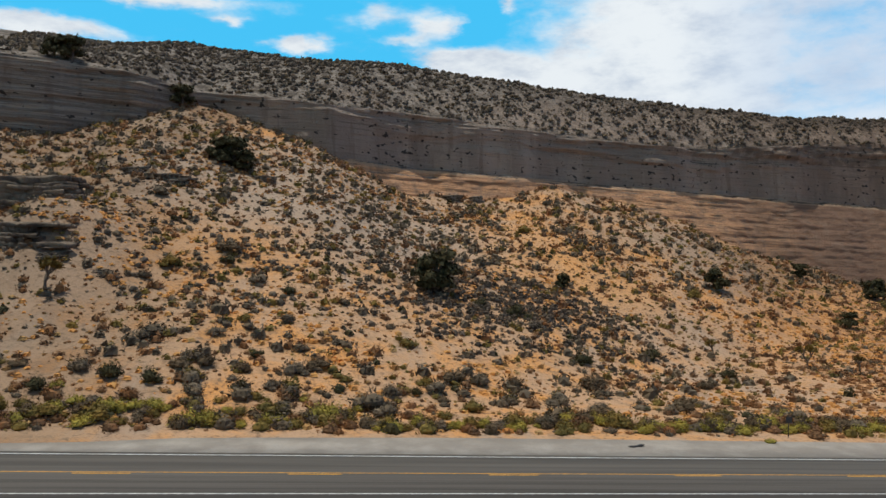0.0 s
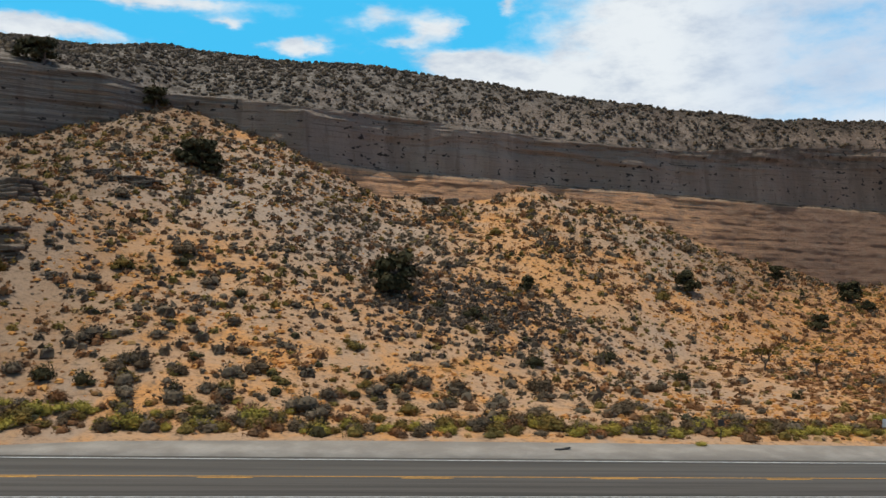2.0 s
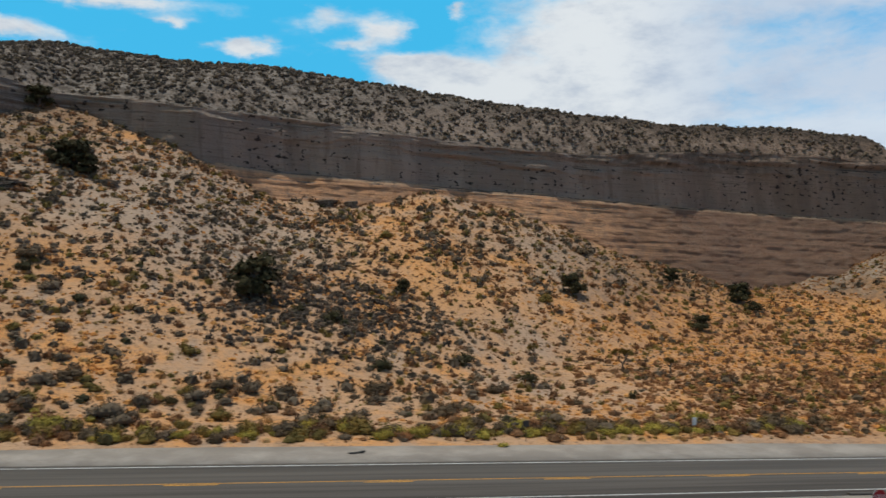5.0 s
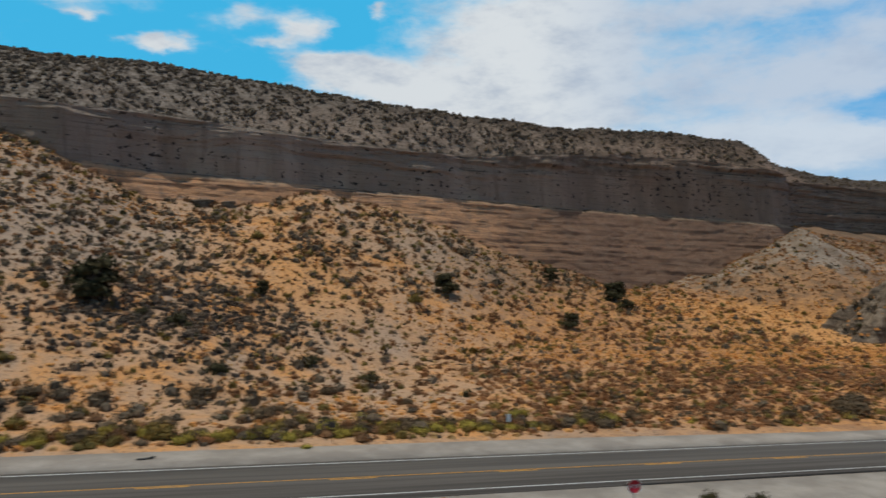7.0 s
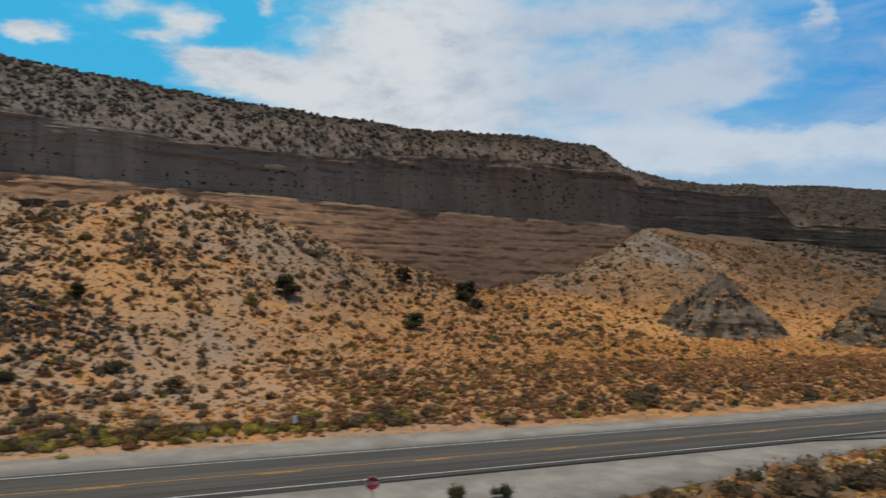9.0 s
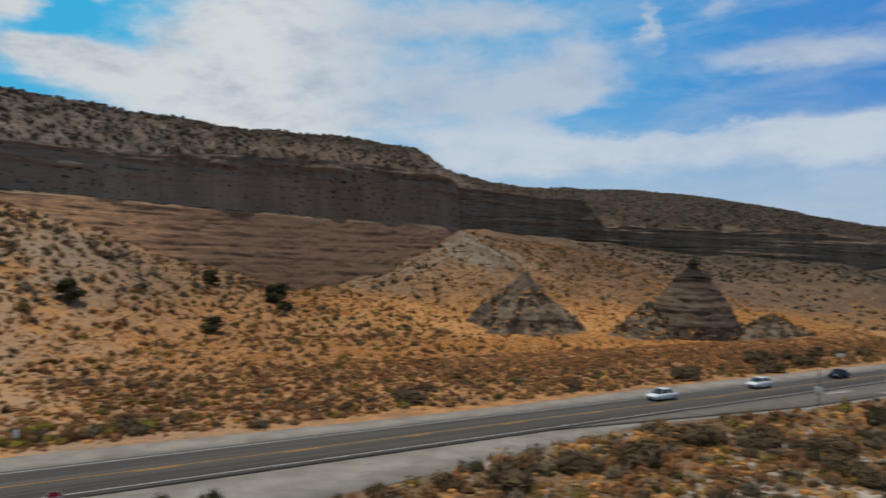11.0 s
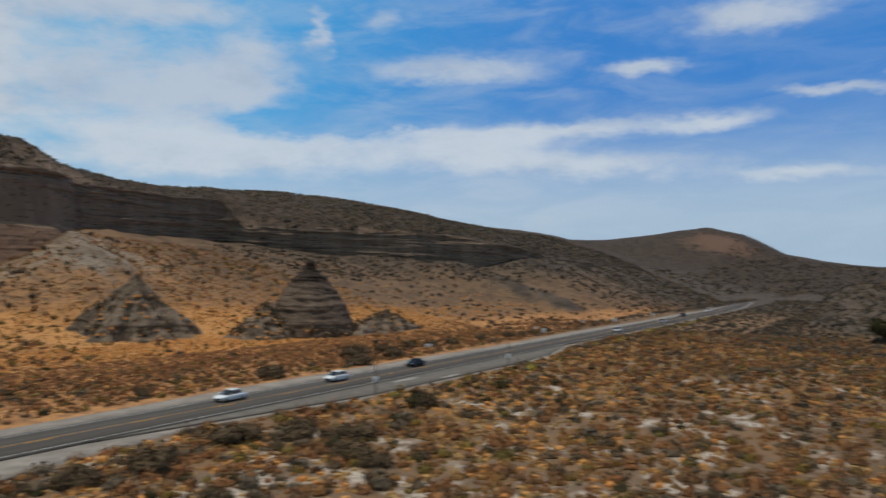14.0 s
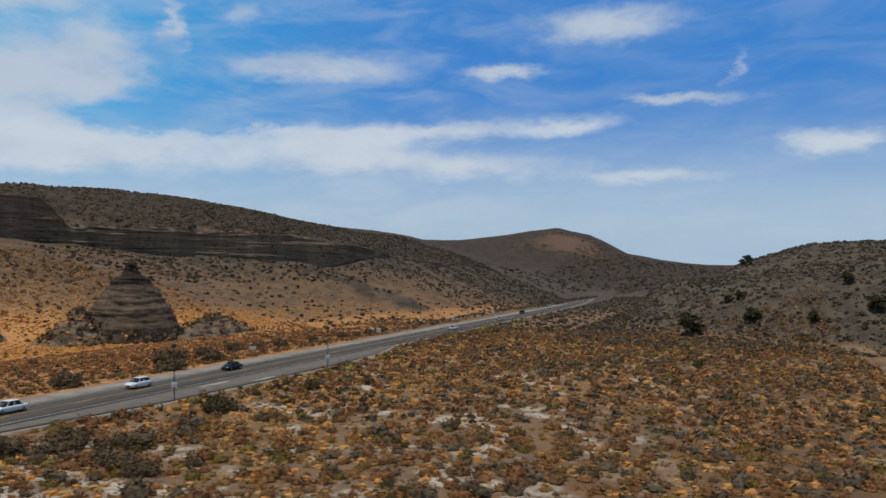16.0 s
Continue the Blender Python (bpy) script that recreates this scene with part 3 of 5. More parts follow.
WHITE_PAINT = plain("worn_white_paint", (0.62, 0.61, 0.58), 0.8, 0.35, 3.0)
YELLOW_PAINT = plain("worn_yellow_paint", (0.68, 0.34, 0.06), 0.8, 0.35, 3.0)


def foliage(name, a, b, hue=0.6):
    def build(k, bsdf):
        p = place(k)
        rnd = k.n("ShaderNodeNewGeometry").outputs["Random Per Island"]
        patch = k.noise(p, 0.55, 3, 0.6)
        c = k.mix(k.step(patch, 0.35, 0.65), a, b)
        tone = k.noise(p, 0.8, 2, 0.5)
        c = k.mix(k.math("MULTIPLY", k.step(tone, 0.46, 0.62), hue), c, tuple(v * f for v, f in zip(b, (1.05, 0.80, 0.52))))
        c = k.mix(k.math("MULTIPLY", rnd, 0.5), c, tuple(v * 0.5 for v in a))
        return c, None
    return material(name, build, 0.9)


LEAF = {
    "sage": foliage("grey_sage_leaf", (0.092, 0.070, 0.045), (0.195, 0.148, 0.097), 0.3),
    "brown": foliage("brown_twig", (0.140, 0.074, 0.036), (0.255, 0.130, 0.056)),
    "olive": foliage("olive_leaf", (0.130, 0.098, 0.026), (0.225, 0.155, 0.036)),
    "green": foliage("dark_green_leaf", (0.042, 0.040, 0.016), (0.066, 0.057, 0.022)),
    "dusk": foliage("dark_brown_leaf", (0.100, 0.068, 0.038), (0.155, 0.106, 0.058), 0.2),
    "straw": foliage("dry_straw", (0.42, 0.275, 0.120), (0.44, 0.245, 0.080), 0.3),
    "gold": foliage("golden_grass", (0.62, 0.320, 0.100), (0.58, 0.240, 0.062), 0.3),
    "rust": foliage("rust_brown_twig", (0.190, 0.092, 0.040), (0.345, 0.160, 0.062), 0.4),
    "tan": foliage("tan_seed_heads", (0.235, 0.130, 0.048), (0.345, 0.178, 0.060), 0.5),
    # The next two have the far slopes' cloud shade put into their colour.
    "char": foliage("deep_brown_twig", (0.042, 0.033, 0.025), (0.080, 0.063, 0.047), 0.2),
    "umber": foliage("umber_twig", (0.085, 0.063, 0.045), (0.150, 0.114, 0.082), 0.2),
    "bloom": foliage("yellow_green_bloom", (0.240, 0.195, 0.034), (0.420, 0.330, 0.058), 0.25),
}
BARK = plain("grey_bark", (0.16, 0.12, 0.09), 0.95, 0.5, 9.0)
METAL = plain("galvanised_metal", (0.30, 0.29, 0.28), 0.5, 0.25, 8.0)
DARK_METAL = plain("weathered_dark_post", (0.07, 0.06, 0.052), 0.7, 0.3, 8.0)
SIGN_WHITE = plain("white_sign_face", (0.78, 0.78, 0.76), 0.5, 0.08, 2.0)
SIGN_RED = plain("red_sign_face", (0.42, 0.02, 0.035), 0.5, 0.15, 3.0)
CAR_WHITE = plain("white_car_paint", (0.78, 0.80, 0.82), 0.25, 0.04, 1.0)
CAR_BLACK = plain("black_car_paint", (0.02, 0.022, 0.026), 0.2, 0.1, 1.0)
CAR_SILVER = plain("silver_car_paint", (0.45, 0.47, 0.49), 0.3, 0.06, 1.0)
CAR_GLASS = plain("dark_car_glass", (0.02, 0.025, 0.03), 0.05, 0.1, 1.0)
RUBBER = plain("black_rubber", (0.02, 0.02, 0.02), 0.8, 0.2, 6.0)
LAMP_CLEAR = plain("clear_lamp_glass", (0.75, 0.77, 0.78), 0.1, 0.05, 4.0)
LAMP_RED = plain("red_lamp_glass", (0.35, 0.01, 0.01), 0.15, 0.05, 4.0)
CONCRETE = plain("pale_patch", (0.42, 0.39, 0.35), 0.9, 0.35, 1.2)
OLD_ASPHALT = plain("bleached_asphalt", (0.175, 0.155, 0.13), 0.9, 0.22, 0.6)
# ---------------------------------------------------------------- mesh helpers
def sheet(name, verts, nu, nv, mat, label="", category="", kind="structure", flip=False, shade=True):
    """A grid mesh of nu by nv vertices (v runs fastest)."""
    i, j = np.meshgrid(np.arange(nu - 1), np.arange(nv - 1), indexing="ij")
    a = (i * nv + j).ravel()
    quads = np.stack([a, a + nv, a + nv + 1, a + 1], 1)
    if flip:
        quads = quads[:, ::-1]
    return mesh_of(name, verts, quads, mat, label, category, kind, shade)


def mesh_of(name, verts, faces, mat, label="", category="", kind="", shade=False, parent=None):
    me = bpy.data.meshes.new(name)
    verts, faces = np.asarray(verts, np.float32), np.asarray(faces, np.int32)
    me.vertices.add(len(verts))
    me.vertices.foreach_set("co", verts.ravel())
    k = faces.shape[1]
    me.loops.add(faces.size)
    me.loops.foreach_set("vertex_index", faces.ravel())
    me.polygons.add(len(faces))
    me.polygons.foreach_set("loop_start", np.arange(len(faces), dtype=np.int32) * k)
    if shade:
        me.polygons.foreach_set("use_smooth", np.ones(len(faces), bool))
    me.update(calc_edges=True)
    me.validate()
    me.materials.append(mat)
    ob = new(name, me)
    if parent:
        ob.parent = parent
    return tagged(ob, label, category, "", kind)


# ---------------------------------------------------------------- ground and mesa
def spread(lo, hi, step, far_lo, far_hi, grow=1.09):
    mid = list(np.arange(lo, hi + step, step))
    out, d, v = [], step, mid[-1]
    while v < far_hi:
        d *= grow
        v += d
        out.append(v)
    back, d, v = [], step, mid[0]
    while v > far_lo:
        d *= grow
        v -= d
        back.append(v)
    return np.array(back[::-1] + mid + out)


gx = spread(-45, 250, 1.7, -2500, 4200, 1.045)
gy = spread(-45, 192, 1.6, -2500, 2600, 1.08)
X, Y = np.meshgrid(gx, gy, indexing="ij")
H = ground_rel(X, Y)
bed = smooth((Y - near_edge(X) + 0.9) / 0.9) * smooth((55.6 - Y) / 0.9) * (X < 880)
Z = grade(X, Y) + H * (1 - bed) - 0.16 * bed
sheet("ground", np.stack([X.ravel(), Y.ravel(), Z.ravel()], 1), len(gx), len(gy), SOIL,
      "dry tan and orange desert soil sloping up from the road", "ground")

ux = np.concatenate([np.arange(-160, -80, 2.0), np.arange(-80, 215, 0.8), np.arange(215, 350, 1.3), np.arange(350, 1000, 5.0)])
rows = []
hb = talus_h(ux) - 7
hb = np.minimum(hb, 22)
NF, NT = 100, 24
for i in range(NF):
    h = hb + (rim_h(ux) - hb) * (i / (NF - 1))
    rows.append((wall_y(ux, h), h))
y_rim, h_rim = rows[-1]
for i in range(1, NT + 1):
    q = i / NT
    y = y_rim + (crest_y(ux) - y_rim) * q ** 1.1
    h = np.maximum(mesa_rel(ux, np.maximum(y, rim_y(ux) + 0.01)), h_rim + 0.02 * i)
    rows.append((y, h))
for d in (3, 8, 16, 30, 60):
    y = crest_y(ux) + d
    rows.append((y, mesa_rel(ux, y)))
MY = np.stack([r[0] for r in rows], 1)
MH = np.stack([r[1] for r in rows], 1)
MX = np.repeat(ux[:, None], MY.shape[1], 1)
MZ = grade(MX, MY) + MH
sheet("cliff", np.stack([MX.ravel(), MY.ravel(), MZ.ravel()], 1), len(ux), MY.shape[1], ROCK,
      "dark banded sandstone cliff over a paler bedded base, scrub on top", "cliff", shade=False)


# ---------------------------------------------------------------- road
def strip(name, x0, x1, y0, y1, lift, mat, label, category, step=6.0, thick=0.12, bend=True):
    xs = np.arange(x0, x1 + step * 0.5, step)
    a0 = np.full_like(xs, y0) if not callable(y0) else y0(xs)
    a1 = np.full_like(xs, y1) if not callable(y1) else y1(xs)
    off = road_bend(xs)
    v = []
    for y, dz in ((a0, -thick), (a0, 0), (a1, 0), (a1, -thick)):
        v.append(np.stack([xs, y + off, grade(xs, y) + lift + dz], 1))
    v = np.stack(v, 1).reshape(-1, 3)
    return sheet(name, v, len(xs), 4, mat, label, category, flip=True)


def road_bend(x):
    return np.where(x > 430, (np.maximum(x - 430, 0) / 230) ** 2 * 14.0, 0.0)


strip("road", -400, 900, 42.4, 51.1, 0.0, ASPHALT, "grey two-lane asphalt highway worn in the wheel tracks", "road")
strip("turnout", 98, 228, pave_edge, 42.4, -0.004, OLD_ASPHALT, "bleached asphalt turnout beside the highway", "road", step=2.0)
strip("shoulder_near", -400, 900, near_edge, lambda x: pave_edge(x) - 0.0, -0.05, GRAVEL, "pale gravel beside the asphalt and at the side road", "road shoulder", step=2.0)
strip("asphalt_kerb", 54, 196, lambda x: pave_edge(x) - 0.02, lambda x: pave_edge(x) + 0.16, 0.11, ASPHALT, "low dark asphalt kerb along the pavement edge", "kerb", step=2.0, thick=0.2)
strip("pale_patch", 151, 158, lambda x: 40.6 + 0.25 * np.sin(x), lambda x: 41.5 + 0.3 * np.sin(x * 2.1), 0.004, CONCRETE, "pale scuffed patch on the turnout", "road marking", step=1.0, thick=0.004)
strip("pale_patch", 160, 166, lambda x: 37.2 + 0.2 * np.sin(x), lambda x: 38.0 + 0.25 * np.sin(x * 1.7), 0.004, CONCRETE, "pale scuffed patch on the turnout", "road marking", step=1.0, thick=0.004)
strip("shoulder_far", -400, 900, 51.1, lambda x: 55.2 + 0.8 * np.sin(x * 0.05) - 1.6 * smooth((-8 - x) / 12), -0.03, GRAVEL, "pale grey gravel shoulder", "road shoulder")
for y, nm in ((43.3, "edge_line_near"), (50.6, "edge_line_far")):
    strip(nm, -400, 900, y - 0.07, y + 0.07, 0.008, WHITE_PAINT, "worn white edge line", "road marking", thick=0.004)
strip("centre_line", -400, 900, 46.97, 47.08, 0.008, YELLOW_PAINT, "worn yellow centre line", "road marking", thick=0.004)
for i in range(-8, 40):
    x0 = -14.7 + 12.19 * i
    tagged(strip("centre_dash", x0, x0 + 3.2, 46.70, 46.84, 0.008, YELLOW_PAINT, "worn yellow centre dash", "road marking", step=1.6, thick=0.004), group="centre dashes")


# ---------------------------------------------------------------- scrub
rng = np.random.default_rng(7)


def clump(n, seed, squat=0.75, leaf=0.34):
    """A prototype bush of radius 1: n loose leaf triangles filling a dome."""
    r = np.random.default_rng(seed)
    th, u = r.uniform(0, 2 * np.pi, n), r.uniform(0.02, 1, n)
    rad = r.uniform(0.66, 1.0, n) * (1 + 0.18 * np.sin(3 * th + seed))
    c = np.stack([np.cos(th) * np.sqrt(1 - u * u) * rad, np.sin(th) * np.sqrt(1 - u * u) * rad, u * rad * squat], 1)
    out = c / np.linalg.norm(c, axis=1, keepdims=True)
    nrm = out + r.normal(0, 0.5, (n, 3))
    nrm /= np.linalg.norm(nrm, axis=1, keepdims=True)
    t1 = np.cross(nrm, r.normal(0, 1, (n, 3)))
    t1 /= np.linalg.norm(t1, axis=1, keepdims=True)
    t2 = np.cross(nrm, t1)
    s = leaf * r.uniform(0.6, 1.25, (n, 1))
    return np.stack([c + t1 * s, c - 0.5 * t1 * s + 0.85 * t2 * s, c - 0.5 * t1 * s - 0.85 * t2 * s], 1)


def dome(sides, seed, squat=0.75, size=0.72):
    """A lumpy low dome, the close core of a bush, as loose triangles."""
    r = np.random.default_rng(seed + 900)
    rings = [(0.86, 0.0), (1.0, 0.36), (0.66, 0.80)] if sides > 4 else [(0.95, 0.05), (0.66, 0.76)]
    pts = []
    for rad, h in rings:
        th = np.arange(sides) * 2 * np.pi / sides + r.uniform(0, 1)
        k = rad * r.uniform(0.84, 1.12, sides)
        pts.append(np.stack([np.cos(th) * k, np.sin(th) * k, np.full(sides, h) * r.uniform(0.85, 1.12, sides)], 1))
    top = np.array([0, 0, 1.0])
    tri = []
    for a, b in zip(pts[:-1], pts[1:]):
        for i in range(sides):
            j = (i + 1) % sides
            tri += [(a[i], a[j], b[j]), (a[i], b[j], b[i])]
    for i in range(sides):
        tri.append((pts[-1][i], pts[-1][(i + 1) % sides], top))
    return np.array(tri) * size * np.array([1, 1, squat])


def bush(sides, n, seed, leaf):
    return np.concatenate([dome(sides, seed, 0.8, 0.68), clump(n * 4 // 5, seed, 0.85, leaf), twigs(n - n * 4 // 5, seed, 0.85, 0.05)])


def twigs(n, seed, squat=0.75, thick=0.075):
    """Thin blades that stand out all round a dome of radius 1."""
    r = np.random.default_rng(seed + 500)
    th, u = r.uniform(0, 2 * np.pi, n), r.uniform(0.05, 1, n)
    d = np.stack([np.cos(th) * np.sqrt(1 - u * u), np.sin(th) * np.sqrt(1 - u * u), u], 1)
    d = d + r.normal(0, 0.22, (n, 3))
    side = np.cross(d, r.normal(0, 1, (n, 3)))
    side *= thick / np.linalg.norm(side, axis=1, keepdims=True)
    lo, hi = d * r.uniform(0.45, 0.65, (n, 1)), d * r.uniform(0.80, 1.04, (n, 1))
    tri = np.stack([lo + side * 1.5, lo - side * 1.5, hi], 1)
    return tri * np.array([1, 1, squat])


def tuft(n, seed):
    """A prototype grass tuft: a low round cushion with a few blades standing out of it."""
    return np.concatenate([dome(4, seed, 0.62, 0.85), twigs(n, seed, 0.8, 0.10)])


def scatter(name, protos, x, y, z, size, mat, label):
    """One mesh of many plants of one kind."""
    n = len(x)
    turn, tall = rng.uniform(0, 2 * np.pi, n), rng.uniform(0.85, 1.45, n)
    pick = rng.integers(0, len(protos), n)
    parts = []
    for k, proto in enumerate(protos):
        m = pick == k
        if not m.any():
            continue
        c, s = np.cos(turn[m])[:, None], np.sin(turn[m])[:, None]
        v = proto.reshape(-1, 3)
        px = (v[None, :, 0] * c - v[None, :, 1] * s) * size[m][:, None] + x[m][:, None]
        py = (v[None, :, 0] * s + v[None, :, 1] * c) * size[m][:, None] + y[m][:, None]
        pz = v[None, :, 2] * (size[m] * tall[m])[:, None] + z[m][:, None] - 0.05
        parts.append(np.stack([px, py, pz], 2).reshape(-1, 3))
    v = np.concatenate(parts)
    return mesh_of(name, v, np.arange(len(v)).reshape(-1, 3), mat, label, "scrub", "stuff")


def in_sight(x, y):
    """The stretch of land that the road's side of the valley looks out on."""
    return (x > -0.42 * y - 5) & (y > -38 - (x - 53) * 0.20) & (np.hypot(x - 50, y + 25) > 40) & ((y > 30) | (x > 48))


def seeds(n, x0, x1, y0, y1, clumpy=0.10, power=1.0, seed=0, bare=0.0):
    x, y = rng.uniform(x0, x1, n), rng.uniform(y0, y1, n)
    d = vnoise(x * clumpy, y * clumpy, seed) * 0.6 + vnoise(x * clumpy * 3.1, y * clumpy * 3.1, seed + 5) * 0.4
    keep = in_sight(x, y) & (rng.uniform(0, 1, n) < np.clip((d - bare) / (0.85 - bare), 0, 1) ** power)
    return x[keep], y[keep]


def off_road(x, y):
    return (y < near_edge(x) - 0.8) | (y > 56.2)


NEAR = [bush(5, 54, s, 0.145) for s in range(7)]
MID = [bush(4, 15, s + 10, 0.24) for s in range(6)]
FAR = [bush(4, 2, s + 20, 0.36) for s in range(6)]
BLADES = [tuft(3, s + 30) for s in range(5)]

# kind: share on the slope, share on the plain, smallest and largest radius
KINDS = {"sage": (0.32, 0.10, 0.30, 1.35), "brown": (0.40, 0.20, 0.24, 1.0), "tan": (0.10, 0.36, 0.28, 0.75), "rust": (0.08, 0.24, 0.35, 1.1), "dusk": (0.0, 0.12, 0.35, 1.1), "olive": (0.22, 0.10, 0.28, 1.05), "green": (0.07, 0.03, 0.3, 1.0), "straw": (0.20, 0.16, 0.25, 0.7)}
WORDS = {"sage": "grey sagebrush scattered over the slope and plain", "brown": "brown dry buckwheat scattered over the slope and plain", "olive": "olive green rabbitbrush scattered over the slope and plain",
         "green": "small dark green creosote scattered over the slope", "straw": "pale dry bunchgrass scattered over the slope and plain", "tan": "tan bushes of dry seed heads on the slope and plain", "dusk": "dark brown low scrub beside the highway", "rust": "rust brown low scrub on the flat beyond the highway"}
for n_, (kind, (a, b, s0, s1)) in enumerate(KINDS.items()):
    sx, sy = seeds(int(24000 * a), -60, 262, 56, 192, 0.09, 1.0, 100 + n_)
    px, py = seeds(int(27000 * b), 40, 300, -62, 42, 0.08, 0.9, 200 + n_, 0.12)
    mx, my = np.concatenate([sx, px]), np.concatenate([sy, py])
    ok = off_road(mx, my) & (mesa_rel(mx, my) < -50) & ((mx < 150) | (my < 60) | (rng.uniform(0, 1, len(mx)) < 0.35))
    # the toe of the slope east of the bend is close scrub, the talus tops are thin
    if kind in ("sage", "green"):
        ok &= (my < 45) | (mx < 42) | (ground_rel(mx, my) > 7) | (rng.uniform(0, 1, len(my)) < 0.3)
    if kind == "straw":
        ok &= (my > 40) | (rng.uniform(0, 1, len(my)) < 0.30 + 0.7 * smooth((my + 12) / 30))
    mx, my = mx[ok], my[ok]
    size = (s0 + (s1 - s0) * rng.uniform(0, 1, len(mx)) ** 1.9) * (1 + 0.25 * smooth((my - 95) / 60) + 0.15 * (my < 42))
    dist = np.hypot(mx - np.clip(mx, 0, 55), my + 15)
    for protos, m in ((BLADES if kind == "straw" else NEAR, dist < 84), (BLADES if kind == "straw" else MID, dist >= 84)):
        if m.any():
            scatter("scrub_" + kind, protos, mx[m], my[m], land(mx[m], my[m]), size[m], LEAF[kind], WORDS[kind])
# many low tufts and dwarf bushes between them
for kind, n, seed in (("sage", 9000, 321), ("brown", 16000, 322), ("olive", 4000, 323), ("rust", 5000, 324)):
    bx, by = seeds(n, -55, 262, 56.5, 190, 0.07, 0.7, seed)
    ok = mesa_rel(bx, by) < -50
    bx, by = bx[ok], by[ok]
    scatter("dwarf_scrub_" + kind, FAR, bx, by, land(bx, by), 0.14 + 0.26 * rng.uniform(0, 1, len(bx)), LEAF[kind], "dwarf dry scrub between the larger bushes of the slope")
# close brown scrub on the flat beyond the road
for kind, n, seed in (("rust", 7000, 311), ("olive", 900, 312), ("dusk", 3000, 313)):
    bx, by = seeds(n, 60, 330, 57, 96, 0.06, 1.0, seed, 0.1)
    ok = (ground_rel(bx, by) < 3.5) & ((by < 82) | (bx < 115))
    bx, by = bx[ok], by[ok]
    scatter("scrub_flat_" + kind, MID, bx, by, land(bx, by), 0.25 + 0.6 * rng.uniform(0, 1, len(bx)) ** 1.6, LEAF[kind], WORDS[kind])
# tufts of straw between the bushes of the plain
tx, ty = seeds(24000, 45, 260, -62, 41, 0.07, 1.2, 331, 0.2)
ok = off_road(tx, ty) & (rng.uniform(0, 1, len(ty)) < 0.35 + 0.65 * smooth((ty + 12) / 30))
tx, ty = tx[ok], ty[ok]
for kind, m in (("straw", rng.uniform(0, 1, len(tx)) < 0.68), ):
    scatter("plain_grass", BLADES, tx[m], ty[m], land(tx[m], ty[m]), rng.uniform(0.3, 0.65, m.sum()), LEAF["straw"], "pale dry grass between the bushes of the plain")
    scatter("plain_golden_grass", BLADES, tx[~m], ty[~m], land(tx[~m], ty[~m]), rng.uniform(0.35, 0.85, (~m).sum()), LEAF["gold"], "golden dry grass between the bushes of the plain")
# dark low scrub in the hollow between the spurs
for kind, n, seed in (("umber", 700, 351), ("char", 350, 352)):
    bx, by = rng.normal(24, 9, n), rng.normal(101, 9, n)
    scatter("hollow_scrub_" + kind, MID, bx, by, land(bx, by), 0.3 + 0.6 * rng.uniform(0, 1, len(bx)) ** 1.6, LEAF[kind], "dark grey low scrub in the hollow of the slope")
# close grey scrub on the scree of the first spur
for kind, n, seed in (("umber", 1100, 341), ("sage", 1300, 342)):
    bx, by = seeds(n, -45, 34, 84, 165, 0.08, 0.7, seed)
    ok = mesa_rel(bx, by) < -50
    bx, by = bx[ok], by[ok]
    scatter("scree_scrub_" + kind, FAR, bx, by, land(bx, by), 0.35 + 0.6 * rng.uniform(0, 1, len(bx)) ** 1.6, LEAF[kind], "low grey brown scrub on the grey scree")
# golden grass: tufts in drifts
sx, sy = seeds(34000, -50, 262, 57, 165, 0.045, 2.0, 301, 0.36)
qx, qy = seeds(12000, 60, 320, 60, 150, 0.05, 1.2, 303, 0.2)
ux_, uy_ = seeds(14000, 110, 330, 76, 116, 0.04, 0.6, 305, 0.1)
ok = ground_rel(ux_, uy_) < 5.0
qx, qy = np.concatenate([qx, ux_[ok]]), np.concatenate([qy, uy_[ok]])
sx, sy = np.concatenate([sx, qx]), np.concatenate([sy, qy])
ok = mesa_rel(sx, sy) < -50
sx, sy = sx[ok], sy[ok]
ok = (sx < 262) | (sy < 76) | (rng.uniform(0, 1, len(sx)) < 0.15)
sx, sy = sx[ok], sy[ok]
dull = (sx > 50) & (ground_rel(sx, sy) < 6) & (sy < 92) & (rng.uniform(0, 1, len(sx)) < 0.75)
scatter("golden_grass", BLADES, sx[~dull], sy[~dull], land(sx[~dull], sy[~dull]), 0.2 + 0.42 * rng.uniform(0, 1, (~dull).sum()) ** 1.4, LEAF["gold"], "golden dry grass in drifts on the slope")
scatter("rust_grass", BLADES, sx[dull], sy[dull], land(sx[dull], sy[dull]), rng.uniform(0.3, 0.75, dull.sum()), LEAF["rust"], "rust brown dry grass on the flat beyond the highway")
# rust brown grass on the upper slopes round the pinnacle
hx, hy = seeds(14000, 120, 345, 92, 195, 0.06, 0.7, 307, 0.05)
ok = (mesa_rel(hx, hy) < -50) & (ground_rel(hx, hy) > 2) & ((hx < 255) | (rng.uniform(0, 1, len(hx)) < 0.25))
hx, hy = hx[ok], hy[ok]
for kind, m in (("rust", (rng.uniform(0, 1, len(hx)) < 0.30 + 0.65 * smooth((ground_rel(hx, hy) - 4) / 7))),):
    scatter("slope_rust_grass", BLADES, hx[m], hy[m], land(hx[m], hy[m]), rng.uniform(0.3, 0.7, m.sum()), LEAF["rust"], "rust brown dry grass over the upper slope")
    scatter("slope_golden_grass", BLADES, hx[~m], hy[~m], land(hx[~m], hy[~m]), rng.uniform(0.35, 0.8, (~m).sum()), LEAF["gold"], "golden dry grass over the upper slope")
